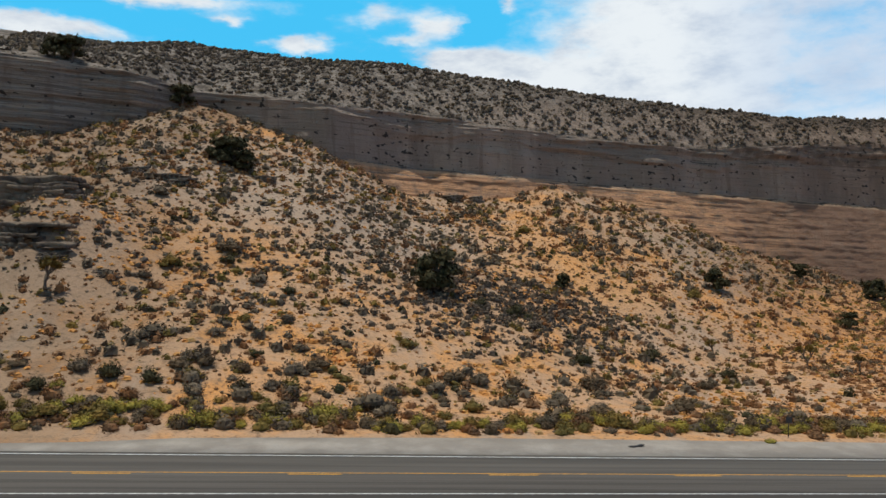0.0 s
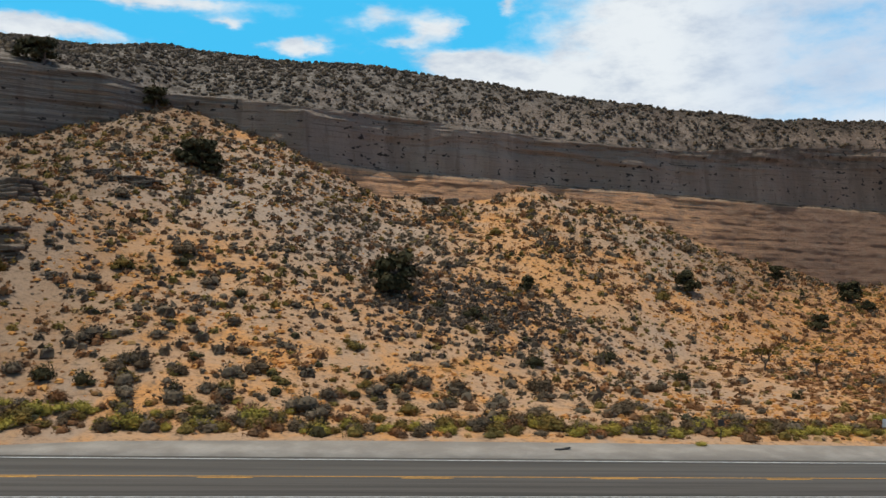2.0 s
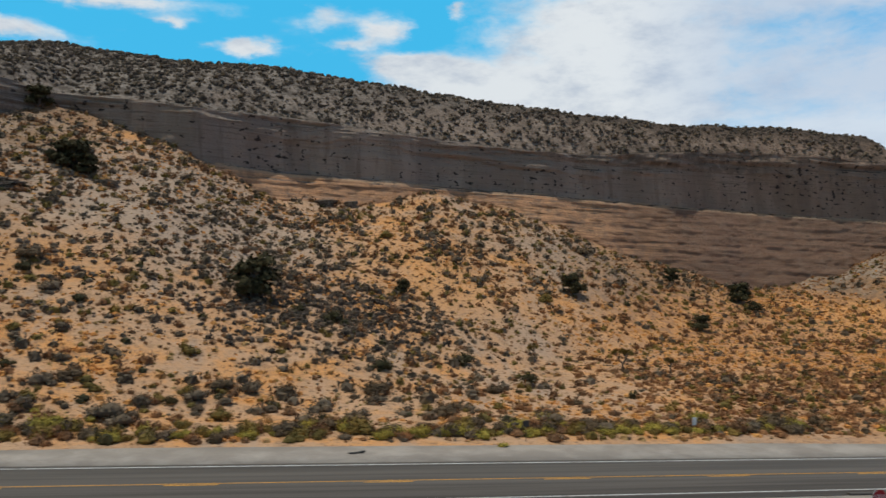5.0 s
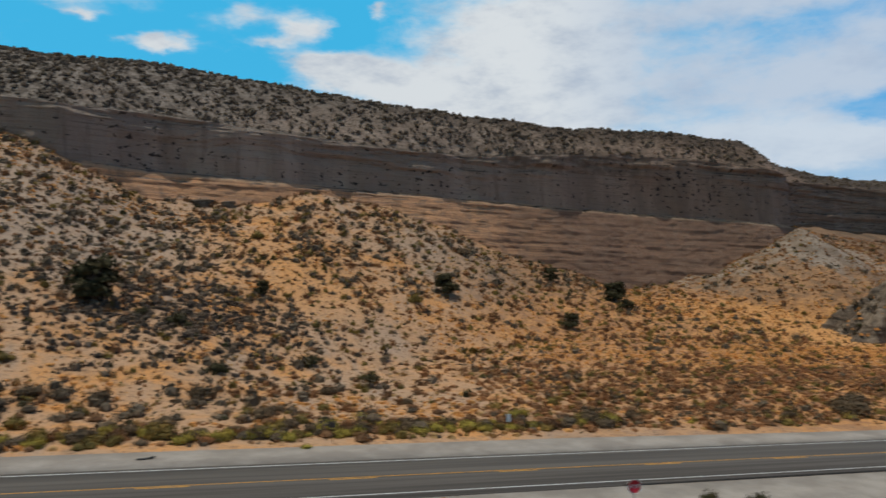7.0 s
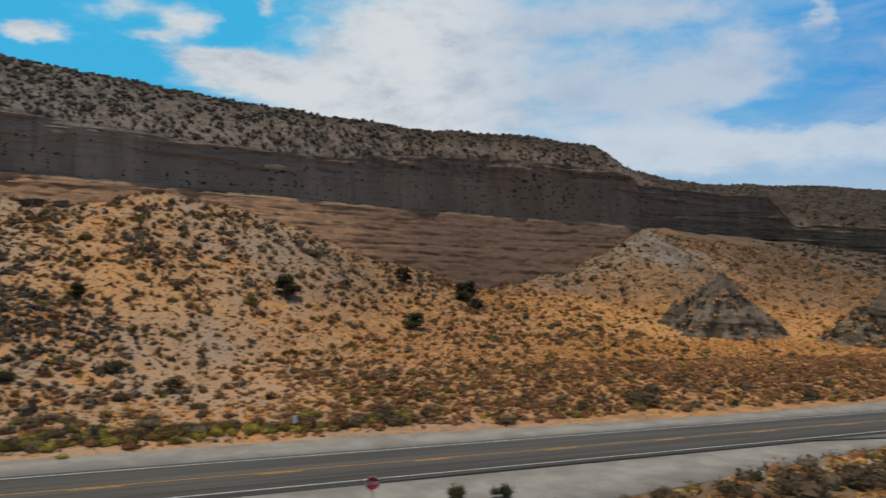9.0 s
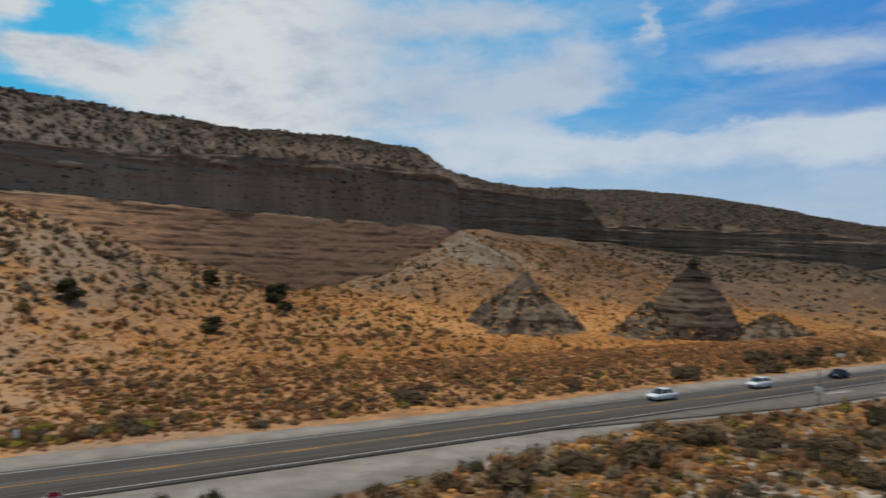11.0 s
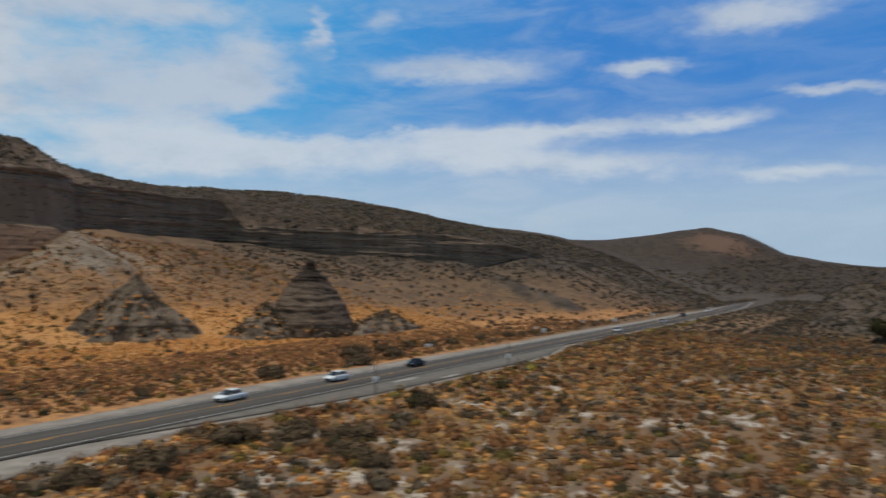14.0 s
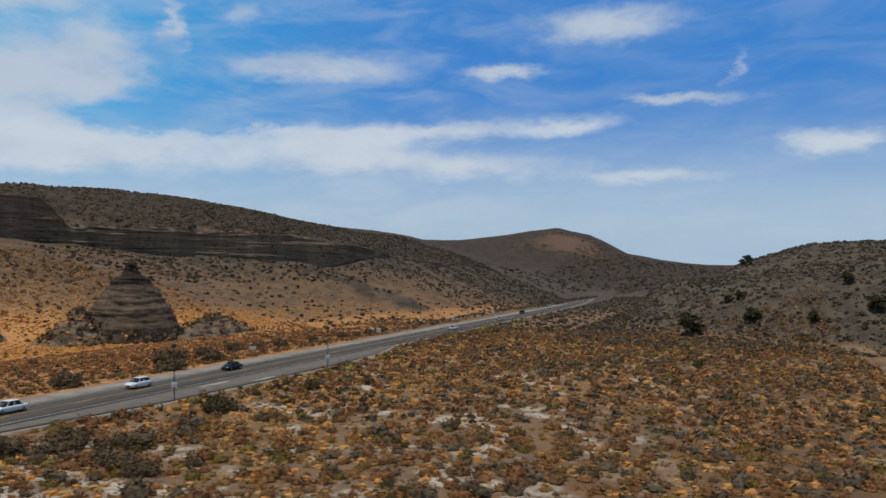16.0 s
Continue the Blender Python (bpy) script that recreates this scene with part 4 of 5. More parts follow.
# far scrub on the mesa's top, the far slopes and the hill across the plain
for kind, n, seed in (("umber", 10500, 401), ("dusk", 2500, 403), ("sage", 3500, 404)):
    ax, ay = seeds(int(n * 1.5), -70, 420, 150, 236, 0.12, 0.6, seed)
    a2, b2 = seeds(int(n * 0.9), -70, 190, 165, 215, 0.10, 0.5, seed + 3)
    ax, ay = np.concatenate([ax, a2]), np.concatenate([ay, b2])
    ok = (mesa_rel(ax, ay) > -50) & (ay < crest_y(ax) + 2)
    ax, ay = ax[ok], ay[ok]
    bx, by = seeds(int(n * 1.1), 250, 520, -130, 10, 0.10, 0.8, seed + 10)
    dx, dy = seeds(n // 2, 290, 700, -30, 66, 0.08, 0.8, seed + 30)
    ok = (dy < 39) | (dy > 58)
    bx, by = np.concatenate([bx, dx[ok]]), np.concatenate([by, dy[ok]])
    cx, cy = seeds(n, 262, 620, 62, 200, 0.10, 0.6, seed + 20)
    ex, ey = seeds(n // 2, 560, 1080, -60, 330, 0.02, 0.6, seed + 40)
    ok = (ground_rel(ex, ey) > 3) & (mesa_rel(ex, ey) < -50)
    keep = (ground_rel(cx, cy) > 13) | (cx > 390) | (rng.uniform(0, 1, len(cx)) < 0.2)
    cx, cy = cx[keep], cy[keep]
    cx, cy = np.concatenate([cx, ex[ok]]), np.concatenate([cy, ey[ok]])
    fx, fy = np.concatenate([bx, cx]), np.concatenate([by, cy])
    hue = {"umber": "umber", "sage": "grey", "dusk": "brown"}[kind]
    scatter("scrub_mesa_" + kind, FAR, ax, ay, land(ax, ay), 0.3 + 1.0 * rng.uniform(0, 1, len(ax)) ** 2.4, LEAF[kind], "low " + hue + " scrub on the top of the mesa")
    far_kind = "char" if kind == "umber" else kind
    scatter("scrub_far_" + far_kind, FAR, fx, fy, land(fx, fy), (0.4 + 1.2 * rng.uniform(0, 1, len(fx)) ** 2.2) * (1 + 1.2 * smooth((fx - 500) / 300)), LEAF[far_kind], "low " + hue + " scrub on the far slopes and the hill")
# ---------------------------------------------------------------- rock pinnacle and mound
def pinnacle(name, cx, cy, base, top, rx, ry, steps, seed, mat, label, tower=True):
    """An eroded tower or mound of beds: rings that narrow upwards, with ledges and gullies."""
    n, rows = 84, 70
    th = np.linspace(0, 2 * np.pi, n, endpoint=False)
    verts = []
    for i in range(rows):
        q = i / (rows - 1)
        if tower:
            prof = np.interp(q, [0, 0.10, 0.40, 0.55, 0.57, 0.69, 0.70, 0.79, 0.81, 0.82, 0.89, 0.90, 0.97, 1.0], [1.10, 1.03, 0.86, 0.69, 0.66, 0.51, 0.47, 0.35, 0.345, 0.24, 0.17, 0.12, 0.07, 0.03])
        else:
            prof = np.interp(q, [0, 0.2, 0.45, 0.62, 0.66, 0.80, 0.84, 1.0], [1.12, 0.90, 0.62, 0.44, 0.36, 0.25, 0.17, 0.02])
        prof = prof + (0.05 if tower else 0.012) * (vnoise(q * steps, 3.3, seed) - 0.5) + (0.060 * (np.round(vnoise(q * steps * 3.4 + 0 * th, th * 0.8, seed + 2) * 3) / 3 - 0.5) * smooth((q - 0.25) * 5) if tower else 0.06 * (np.round(vnoise(q * steps * 2.2 + 0 * th, th * 0.9, seed + 2) * 3) / 3 - 0.5))
        gully = fbm(np.cos(th) * 2.6 + 5, np.sin(th) * 2.6 + q * 0.5, seed, 4)
        bump = fbm(th * 5.0, q * (30 if tower else 7) + 0 * th, seed + 4, 3)
        r = prof * (1 + (0.17 if tower else 0.42) * gully * (1 - 0.3 * q)) + (0.022 if tower else 0.05) * bump
        if not tower:
            r = r * (1 + 0.22 * fbm(th * 7.0 + 0.6 * gully, q * 1.5 + 0 * th, seed + 8, 4) * (1.1 - q))
        h = base + (top - base) * q * (1 if tower else 1 + 0.10 * gully)
        x, y = cx + rx * r * np.cos(th), cy + ry * r * np.sin(th)
        verts.append(np.stack([x, y, grade(x, y) + h + 0.25 * bump], 1))
    verts = np.stack(verts, 0)
    verts = np.concatenate([verts, verts[:, :1]], 1)
    return sheet(name, verts.reshape(-1, 3), rows, n + 1, mat, label, "rock", flip=True, shade=False), verts


SURFACES = []
_, surface = pinnacle("rock_pinnacle", 208.8, 104, -1.5, 19.0, 12.5, 11.0, 16, 501, PINNACLE, "dark layered rock pinnacle, stepped like a pyramid")
SURFACES.append(surface[:14])
_, surface = pinnacle("rock_spur", 195.0, 107, -1.0, 8.0, 10.0, 7.5, 7, 541, BADLAND, "low grey eroded spur beside the pinnacle", False)
SURFACES.append(surface)
_, surface = pinnacle("rock_spur", 233, 97, -1.2, 5.2, 25.0, 8.0, 5, 561, BADLAND, "low grey eroded ridge beside the pinnacle", False)
SURFACES.append(surface)
_, surface = pinnacle("rock_mound", 174.5, 129, -1.0, 14.2, 15.0, 12.5, 6, 521, BADLAND, "brown eroded rock mound with pale gullies on its flanks", False)

SURFACES.append(surface[:50])
for kind, n in (("dusk", 50), ("umber", 50), ("green", 8), ("gold", 260), ("sage", 70)):
    spots = np.concatenate([s.reshape(-1, 3)[(rng.uniform(0, 1, n) ** (2.0 if kind == "gold" else 1.0) * s.shape[0] * s.shape[1]).astype(int)] for s in SURFACES])
    scatter("mound_scrub_" + kind, BLADES if kind == "gold" else MID, spots[:, 0], spots[:, 1], spots[:, 2], (0.3 if kind == "gold" else 0.4) + (0.5 if kind == "gold" else 1.0) * rng.uniform(0, 1, len(spots)) ** 1.6, LEAF[kind], "sparse scrub growing on the eroded mounds")


def ledge(x, y, wide, deep, high, turn, seed):
    """A weathered outcrop: thin beds of rock stacked up the slope, each with a ragged edge and its own overhang."""
    r = random.Random(seed)
    n = 80
    th = np.linspace(0, 2 * np.pi, n, endpoint=False)
    sq = 1 / np.maximum(np.abs(np.cos(th)), np.abs(np.sin(th))) ** 0.75
    z0 = float(land(np.array([x]), np.array([y - deep * 0.6]))[0]) - 0.35 * high
    c, s_ = math.cos(turn), math.sin(turn)
    verts, z = [], 0.0
    while z < high * 1.35:
        thick = r.uniform(0.14, 0.36) * high
        grow_x, back, drift = r.uniform(0.55, 1.1), 0.75 * z / high * deep + r.uniform(-0.22, 0.22) * deep, r.uniform(-0.3, 0.3) * wide
        edge = sq * (1 + 0.5 * fbm(np.cos(th) * 5.5 + seed, np.sin(th) * 5.5 + z * 3.0, seed + int(z * 10), 4))
        for dz, k in ((0.0, 0.97), (0.06, 1.0), (0.93, 1.0), (1.0, 0.98)):
            px, py = wide * grow_x * edge * k * np.cos(th) + drift, deep * edge * k * np.sin(th) + back
            verts.append(np.stack([x + px * c - py * s_, y + px * s_ + py * c, z0 + z + thick * dz + 0.10 * px * math.sin(turn * 3) + 0.12 * high * fbm(px * 0.5, py * 0.5, seed + 3, 2)], 1))
        z += thick * r.uniform(1.0, 1.12)
    top = verts[-1]
    verts.append(top.mean(0) + (top - top.mean(0)) * 0.55 + np.array([0, 0, 0.06 * high]))
    verts.append(top.mean(0) + (top - top.mean(0)) * 0.02 + np.array([0, 0, 0.08 * high]))
    verts = np.stack(verts, 0)
    verts = np.concatenate([verts, verts[:, :1]], 1)
    ob = sheet("rock_ledge", verts.reshape(-1, 3), len(verts), n + 1, BADLAND, "grey brown outcrop of thin bedded rock on the slope", "rock", flip=True, shade=False)
    tagged(ob, group="rock ledges")


for i, row in enumerate([(-35.5, 98, 5.6, 2.6, 2.6, 0.06), (-33, 89, 4.2, 2.2, 2.2, -0.05), (-29.5, 87.0, 1.8, 1.1, 0.7, 0.3), (-24, 122, 3.2, 1.3, 1.3, 0.1), (-29, 124, 2.0, 1.0, 1.0, 0.3), (-11, 133, 2.6, 0.9, 0.8, -0.1), (-23.5, 86, 0.9, 0.6, 0.5, 0.3), (28, 171, 2.2, 1.2, 1.6, 0.1), (33, 173, 1.6, 1.0, 1.3, 0.4)]):
    ledge(*row, 601 + i)


# ---------------------------------------------------------------- plants that stand out
def part(name, verts, faces, mat, parent, label="", shade=False):
    return mesh_of(name, verts, faces, mat, label, "", "", shade, parent)


def limb(points, radii, sides=7):
    """A tapered tube along points."""
    v, f = [], []
    points = [Vector(p) for p in points]
    for i, (p, r) in enumerate(zip(points, radii)):
        d = (points[min(i + 1, len(points) - 1)] - points[max(i - 1, 0)]).normalized()
        a = d.orthogonal().normalized()
        b = d.cross(a)
        for k in range(sides):
            t = 2 * math.pi * k / sides
            v.append(p + (a * math.cos(t) + b * math.sin(t)) * r)
    for i in range(len(points) - 1):
        for k in range(sides):
            k2 = (k + 1) % sides
            f.append((i * sides + k, i * sides + k2, (i + 1) * sides + k2, (i + 1) * sides + k))
    return [tuple(x) for x in v], f


def merged(pieces):
    v, f = [], []
    for pv, pf in pieces:
        o = len(v)
        v += pv
        f += [tuple(i + o for i in q) for q in pf]
    return v, f


def shrub_proto(name, kind, seed, leaves=170, squat=0.8, lobes=5):
    """A multi-stemmed bush of radius 1: woody stems under a lobed crown of loose leaves."""
    r = random.Random(seed)
    root = new(name)
    stems = []
    for i in range(6):
        a, l = r.uniform(0, 6.28), r.uniform(0.45, 0.75)
        tip = (math.cos(a) * l, math.sin(a) * l, r.uniform(0.35, 0.6) * squat)
        stems.append(limb([(0, 0, -0.05), (tip[0] * 0.4, tip[1] * 0.4, tip[2] * 0.55), tip], [0.045, 0.03, 0.012], 5))
    part("stems", *merged(stems), BARK, root)
    tri = []
    for i in range(lobes):
        a, d, s = r.uniform(0, 6.28), r.uniform(0.15, 0.55), r.uniform(0.42, 0.68)
        c = np.concatenate([dome(6, seed * 31 + i, 0.95, 0.66), clump(leaves // lobes * 5 // 3, seed * 31 + i, 0.95, 0.115), twigs(leaves // lobes // 3, seed * 31 + i, 0.95, 0.035)])
        c = c * s + np.array([math.cos(a) * d, math.sin(a) * d, r.uniform(0.0, 0.28) * squat])
        c[..., 2] *= squat / 0.8
        tri.append(c)
    tri = np.concatenate(tri).reshape(-1, 3)
    part("crown", tri, np.arange(len(tri)).reshape(-1, 3), LEAF[kind], root)
    return root


def juniper_proto(name, seed, tall=1.3, leaves=900):
    """A juniper of radius 1: leaning trunk, limbs, and a ragged crown down to the ground with gaps."""
    r = random.Random(seed)
    root = new(name)
    wood, tri = [limb([(0, 0, -0.1), (0.06, 0.02, 0.35), (0.0, 0.08, 0.8), (0.05, 0.1, tall)], [0.13, 0.10, 0.06, 0.02])], []
    for i in range(15):
        a, h = i * 2.4 + r.uniform(-0.4, 0.4), r.uniform(0.12, 0.85) * tall
        d = (1.0 - 0.55 * (h / tall) ** 2) * r.uniform(0.35, 0.72)
        tip = (math.cos(a) * d, math.sin(a) * d, h + r.uniform(0.0, 0.25))
        wood.append(limb([(0.03, 0.04, h * 0.6), (tip[0] * 0.5, tip[1] * 0.5, h * 0.85), tip], [0.05, 0.035, 0.012], 5))
        c = np.concatenate([dome(6, seed * 57 + i, 1.0, 0.6), clump(leaves // 14, seed * 57 + i, 1.0, 0.26)]) * r.uniform(0.32, 0.50)
        tri.append(c + np.array(tip) - np.array([0, 0, 0.12]))
    tri.append(clump(leaves // 14, seed * 57 + 99, 1.1, 0.34) * 0.36 + np.array([0.04, 0.08, tall * 0.82]))
    tri = np.concatenate(tri).reshape(-1, 3)
    part("trunk", *merged(wood), BARK, root)
    part("crown", tri, np.arange(len(tri)).reshape(-1, 3), LEAF["green"], root)
    return root


def joshua_proto(name, seed):
    """A joshua tree of radius 1: forking trunk with a spiky rosette at every tip."""
    r = random.Random(seed)
    root = new(name)
    wood, tips = [], []

    def grow(p, d, l, rad, depth):
        q = p + d * l
        wood.append(limb([p, p + d * l * 0.5 + Vector((r.uniform(-.04, .04), r.uniform(-.04, .04), 0)), q], [rad, rad * 0.85, rad * 0.7], 6))
        if depth == 0:
            tips.append((q, d))
            return
        for s in range(r.choice((2, 3, 3))):
            a = r.uniform(0, 6.28)
            nd = (d * 0.8 + Vector((math.cos(a) * 0.7, math.sin(a) * 0.7, r.uniform(0.0, 0.35)))).normalized()
            grow(q, nd, l * r.uniform(0.62, 0.82), rad * 0.75, depth - 1)

    grow(Vector((0, 0, -0.1)), Vector((0.06, 0.02, 1)).normalized(), 0.75, 0.11, 3)
    part("trunk", *merged(wood), BARK, root)
    tri = []
    for q, d in tips:
        for i in range(40):
            out = Vector((r.gauss(0, 1), r.gauss(0, 1), r.gauss(0.3, 1))).normalized() + d * 0.5
            side = out.orthogonal().normalized() * 0.045
            tri += [q + side, q - side, q + out * 0.25]
    tagged(part("spikes", [tuple(v) for v in tri], np.arange(len(tri)).reshape(-1, 3), LEAF["olive"], root), kind="stuff")
    return root


def stand(protos, rows, label, category, group, sink=0.06, tall=1.0):
    """Copies of a plant at rows of x, y and radius, standing on the land; the first copies are the prototypes."""
    r = random.Random(len(rows) * 7 + len(label))
    for i, (x, y, s) in enumerate(rows):
        z = float(land(np.array([x]), np.array([y]))[0]) - sink
        m = Matrix.Translation((x, y, z)) @ Matrix.Rotation(r.uniform(0, 6.28), 4, "Z") @ Matrix.Diagonal((s, s, s * tall * r.uniform(0.88, 1.12), 1))
        p = protos[i % len(protos)]
        if i < len(protos):
            tagged(p, label, category, group)
            p.matrix_basis = m
        else:
            place_copy(p, m)


def place_copy(p, m):
    keep = p.matrix_basis.copy()
    p.matrix_basis = Matrix.Identity(4)
    copy_thing(p, m)
    p.matrix_basis = keep


JUNIPERS = [(13.7, 99.7, 3.7), (-16.3, 136.9, 3.6), (-18.6, 137.8, 2.6), (-14.2, 136.2, 2.5), (-30.3, 168.1, 3.4), (71.5, 135.5, 2.7), (35.4, 114.8, 1.5), (108.5, 166.7, 2.3), (120.7, 157.4, 3.2), (119.9, 150.5, 2.0),
            (96.6, 132.6, 1.9), (290.0, -25.6, 3.8), (294.3, -42.2, 3.0), (313.2, -36.0, 1.7), (313.2, -39.7, 1.7), (284.7, -57.4, 2.0), (281.7, -71.8, 2.8), (456.8, -46.9, 3.4), (298.1, -67.6, 2.1), (-50, 162, 3.6), (-53.5, 163, 2.6)]
stand([juniper_proto("juniper", s) for s in (1, 2, 3)], JUNIPERS, "dark green juniper tree with a ragged crown on the dry slope", "tree", "junipers")
stand([joshua_proto("joshua_tree", s) for s in (4, 9)], [(-27.6, 80.7, 1.75), (60.6, 91.3, 1.35), (50.3, 96.3, 1.2), (66.0, 88.5, 1.1)], "small forked joshua tree with spiky tips", "tree", "joshua trees")
SAGE = [(-10.5, 75.1, 1.2), (-16.4, 74.1, 1.9), (-12.5, 67.6, 1.2), (-20.3, 66.5, 1.5), (-18.1, 91.9, 1.9), (-8.5, 90.1, 1.4), (-4.2, 80.1, 1.3), (-12.3, 98.2, 1.8), (-19.9, 87.6, 1.2), (8.1, 78.9, 1.4),
        (3.0, 63.2, 2.0), (1.6, 87.3, 0.95), (11.3, 71.7, 1.45), (6.5, 83.0, 0.9), (-8.6, 79.5, 1.1), (0.9, 75.9, 1.0), (-3.2, 64.2, 1.4), (-1.2, 70.1, 1.3), (48.4, 135.0, 2.0), (37.5, 146.0, 2.0),
        (57.5, 152.2, 1.6), (65.4, 158.0, 1.7), (84.1, 163.0, 2.1), (51.6, 129.6, 1.5), (62.6, 127.4, 2.0), (-23.7, 115.0, 2.0), (20.6, 67.7, 1.6), (23.0, 63.3, 1.25)]
r = random.Random(79)
for i in range(46):
    SAGE.append((r.uniform(-32, 46), 59.5 + abs(r.gauss(0, 7.0)), r.uniform(0.65, 1.55)))
stand([shrub_proto("sagebrush", k, s, 220) for k, s in (("sage", 11), ("sage", 12), ("dusk", 13), ("sage", 14), ("olive", 15))], SAGE, "rounded grey sagebrush on the dry slope", "shrub", "large sagebrush", tall=1.0)
GREENS = [(-4.9, 88.3, 1.3), (-6.6, 71.5, 0.85), (7.4, 67.3, 0.85), (-7.5, 64.5, 1.0), (-22.5, 63.0, 1.2), (-17.7, 65.3, 1.5), (-14.0, 65.1, 1.2), (-12.1, 94.4, 1.3), (44.7, 81.8, 1.4),
          (19.2, 98.1, 1.4), (23.5, 96.3, 1.6), (39.1, 89.8, 1.75), (28.0, 83.4, 1.6), (95.2, 131.3, 2.0), (137.3, 184.6, 3.0), (212.0, -29.2, 1.7), (133.8, 27.3, 2.2), (155.4, 25.1, 1.7), (57.5, 41.0 - 3.6, 1.0), (60.5, 38.2 - 1.5, 0.9)]
stand([shrub_proto("creosote_bush", "green", s, 240, 0.95) for s in (21, 22, 23)], GREENS, "dark green bush with dense small leaves", "shrub", "green bushes", tall=1.15)
DARKS = [(92.9, 60.9, 2.5), (84.3, 60.0, 1.2), (119.2, 59.4, 1.5), (142.6, 58.6, 2.6), (165.1, 58.2, 3.2), (179.1, 58.6, 2.8), (99.9, 67.0, 1.4), (-10.3, 68.5, 1.2), (-7.4, 68.0, 1.2), (26.1, 74.4, 1.6), (38.9, 75.7, 1.2), (17.0, 71.7, 1.3), (61, 60.5, 1.6), (66, 61, 1.2), (172, 64, 3.0), (177, 66, 2.6), (186, 66, 2.4), (196, 66.5, 2.3), (205, 66, 1.9), (211, 64, 2.3), (226, 63.5, 2.0), (240, 62, 1.9), (247, 61.5, 1.7), (255, 61, 1.8), (263, 60.8, 1.6)]
stand([shrub_proto("brown_bush", "dusk", s, 330, 0.9) for s in (31, 32, 33)], DARKS, "dark brown bush on the flat beside the highway", "shrub", "brown bushes", tall=1.0)
NEARS = [(81.3, 29.9, 2.5), (88.4, 29.8, 2.0), (94.5, 29.0, 2.6), (106.9, 30.4, 2.7), (111.3, 27.0, 2.0), (106.8, 14.9, 1.9), (91.5, 18.2, 1.4), (134.6, 26.1, 2.2), (107.1, 17.5, 2.2), (115.5, 23.0, 2.3), (113.1, 28.7, 2.0), (132.0, 18.1, 1.4), (111.8, -13.5, 1.4), (76.5, 31.5, 1.3), (71.0, 33.0, 1.0)]
stand([shrub_proto("olive_bush", "dusk", s, 420, 0.9) for s in (41, 42, 43)], [(x, y, s * 1.2) for x, y, s in NEARS], "broad dark olive brown bush on the plain beside the gravel", "shrub", "bushes on the plain", tall=0.85)
r = random.Random(78)
ROADSIDE = []
x = 118.0
while x < 420:
    ROADSIDE.append((x, float(near_edge(np.array([x]))[0]) - r.uniform(1.6, 6.0), r.uniform(0.7, 1.7)))
    x += r.uniform(2.0, 6.5)
x = 66.0
while x < 190:
    ROADSIDE.append((x, 57.2 + r.uniform(0.0, 2.2), r.uniform(0.35, 0.85)))
    x += r.uniform(2.5, 7.0)
stand([shrub_proto("roadside_bush", k, s, 200, 0.8) for k, s in (("bloom", 61), ("olive", 62), ("dusk", 63), ("olive", 64))], ROADSIDE, "low yellow olive bush at the gravel edge of the highway", "shrub", "roadside bushes")
r = random.Random(77)
VERGE = []
x = -36.0
while x < 64:
    thick = 0.5 + 0.9 * float(vnoise(np.array([x * 0.16]), np.array([4.0]), 77)[0])
    VERGE.append((x, 56.9 + 1.1 * float(vnoise(np.array([x * 0.3]), np.array([9.0]), 79)[0]) + abs(r.gauss(0, 1.9)) * thick + 0.8 * float(smooth((x - 30) / 30)), r.uniform(0.5, 1.15) + 0.6 * r.random() ** 2))
    x += r.uniform(0.3, 1.0) / (0.45 + thick * 0.7)
stand([shrub_proto("rabbitbrush", k, s, 300, 0.85) for k, s in (("bloom", 51), ("olive", 52), ("bloom", 54), ("brown", 53), ("olive", 56), ("bloom", 58), ("dusk", 57), ("sage", 55))], VERGE, "olive and yellow green rabbitbrush in a row along the verge", "shrub", "verge bushes")
# ---------------------------------------------------------------- roadside things
def box(x0, x1, y0, y1, z0, z1):
    v = [(x, y, z) for x in (x0, x1) for y in (y0, y1) for z in (z0, z1)]
    return v, [(0, 1, 3, 2), (4, 6, 7, 5), (0, 4, 5, 1), (2, 3, 7, 6), (0, 2, 6, 4), (1, 5, 7, 3)]


def rounded(verts, faces, width=0.03, segments=2):
    """The same solid with bevelled edges."""
    bm = bmesh.new()
    vs = [bm.verts.new(v) for v in verts]
    for f in faces:
        bm.faces.new([vs[i] for i in f])
    bmesh.ops.recalc_face_normals(bm, faces=bm.faces)
    bmesh.ops.bevel(bm, geom=list(bm.edges), offset=width, segments=segments, affect="EDGES", profile=0.6)
    bmesh.ops.triangulate(bm, faces=bm.faces)
    bm.verts.index_update()
    out = [tuple(v.co) for v in bm.verts], [tuple(v.index for v in f.verts) for f in bm.faces]
    bm.free()
    return out


def road_z(x, y):
    return float(grade(np.array(x), np.array(y)))


def loft(sections):
    """A closed skin through cross-sections of equal point count, capped at both ends."""
    n = len(sections[0])
    v = [p for s in sections for p in s]
    tri = []
    for i in range(len(sections) - 1):
        for k in range(n):
            a, b = i * n + k, i * n + (k + 1) % n
            tri += [(a, b, b + n), (a, b + n, a + n)]
    for base in (0, (len(sections) - 1) * n):
        for k in range(1, n - 1):
            tri.append((base, base + k, base + k + 1) if base == 0 else (base, base + k + 1, base + k))
    return v, tri


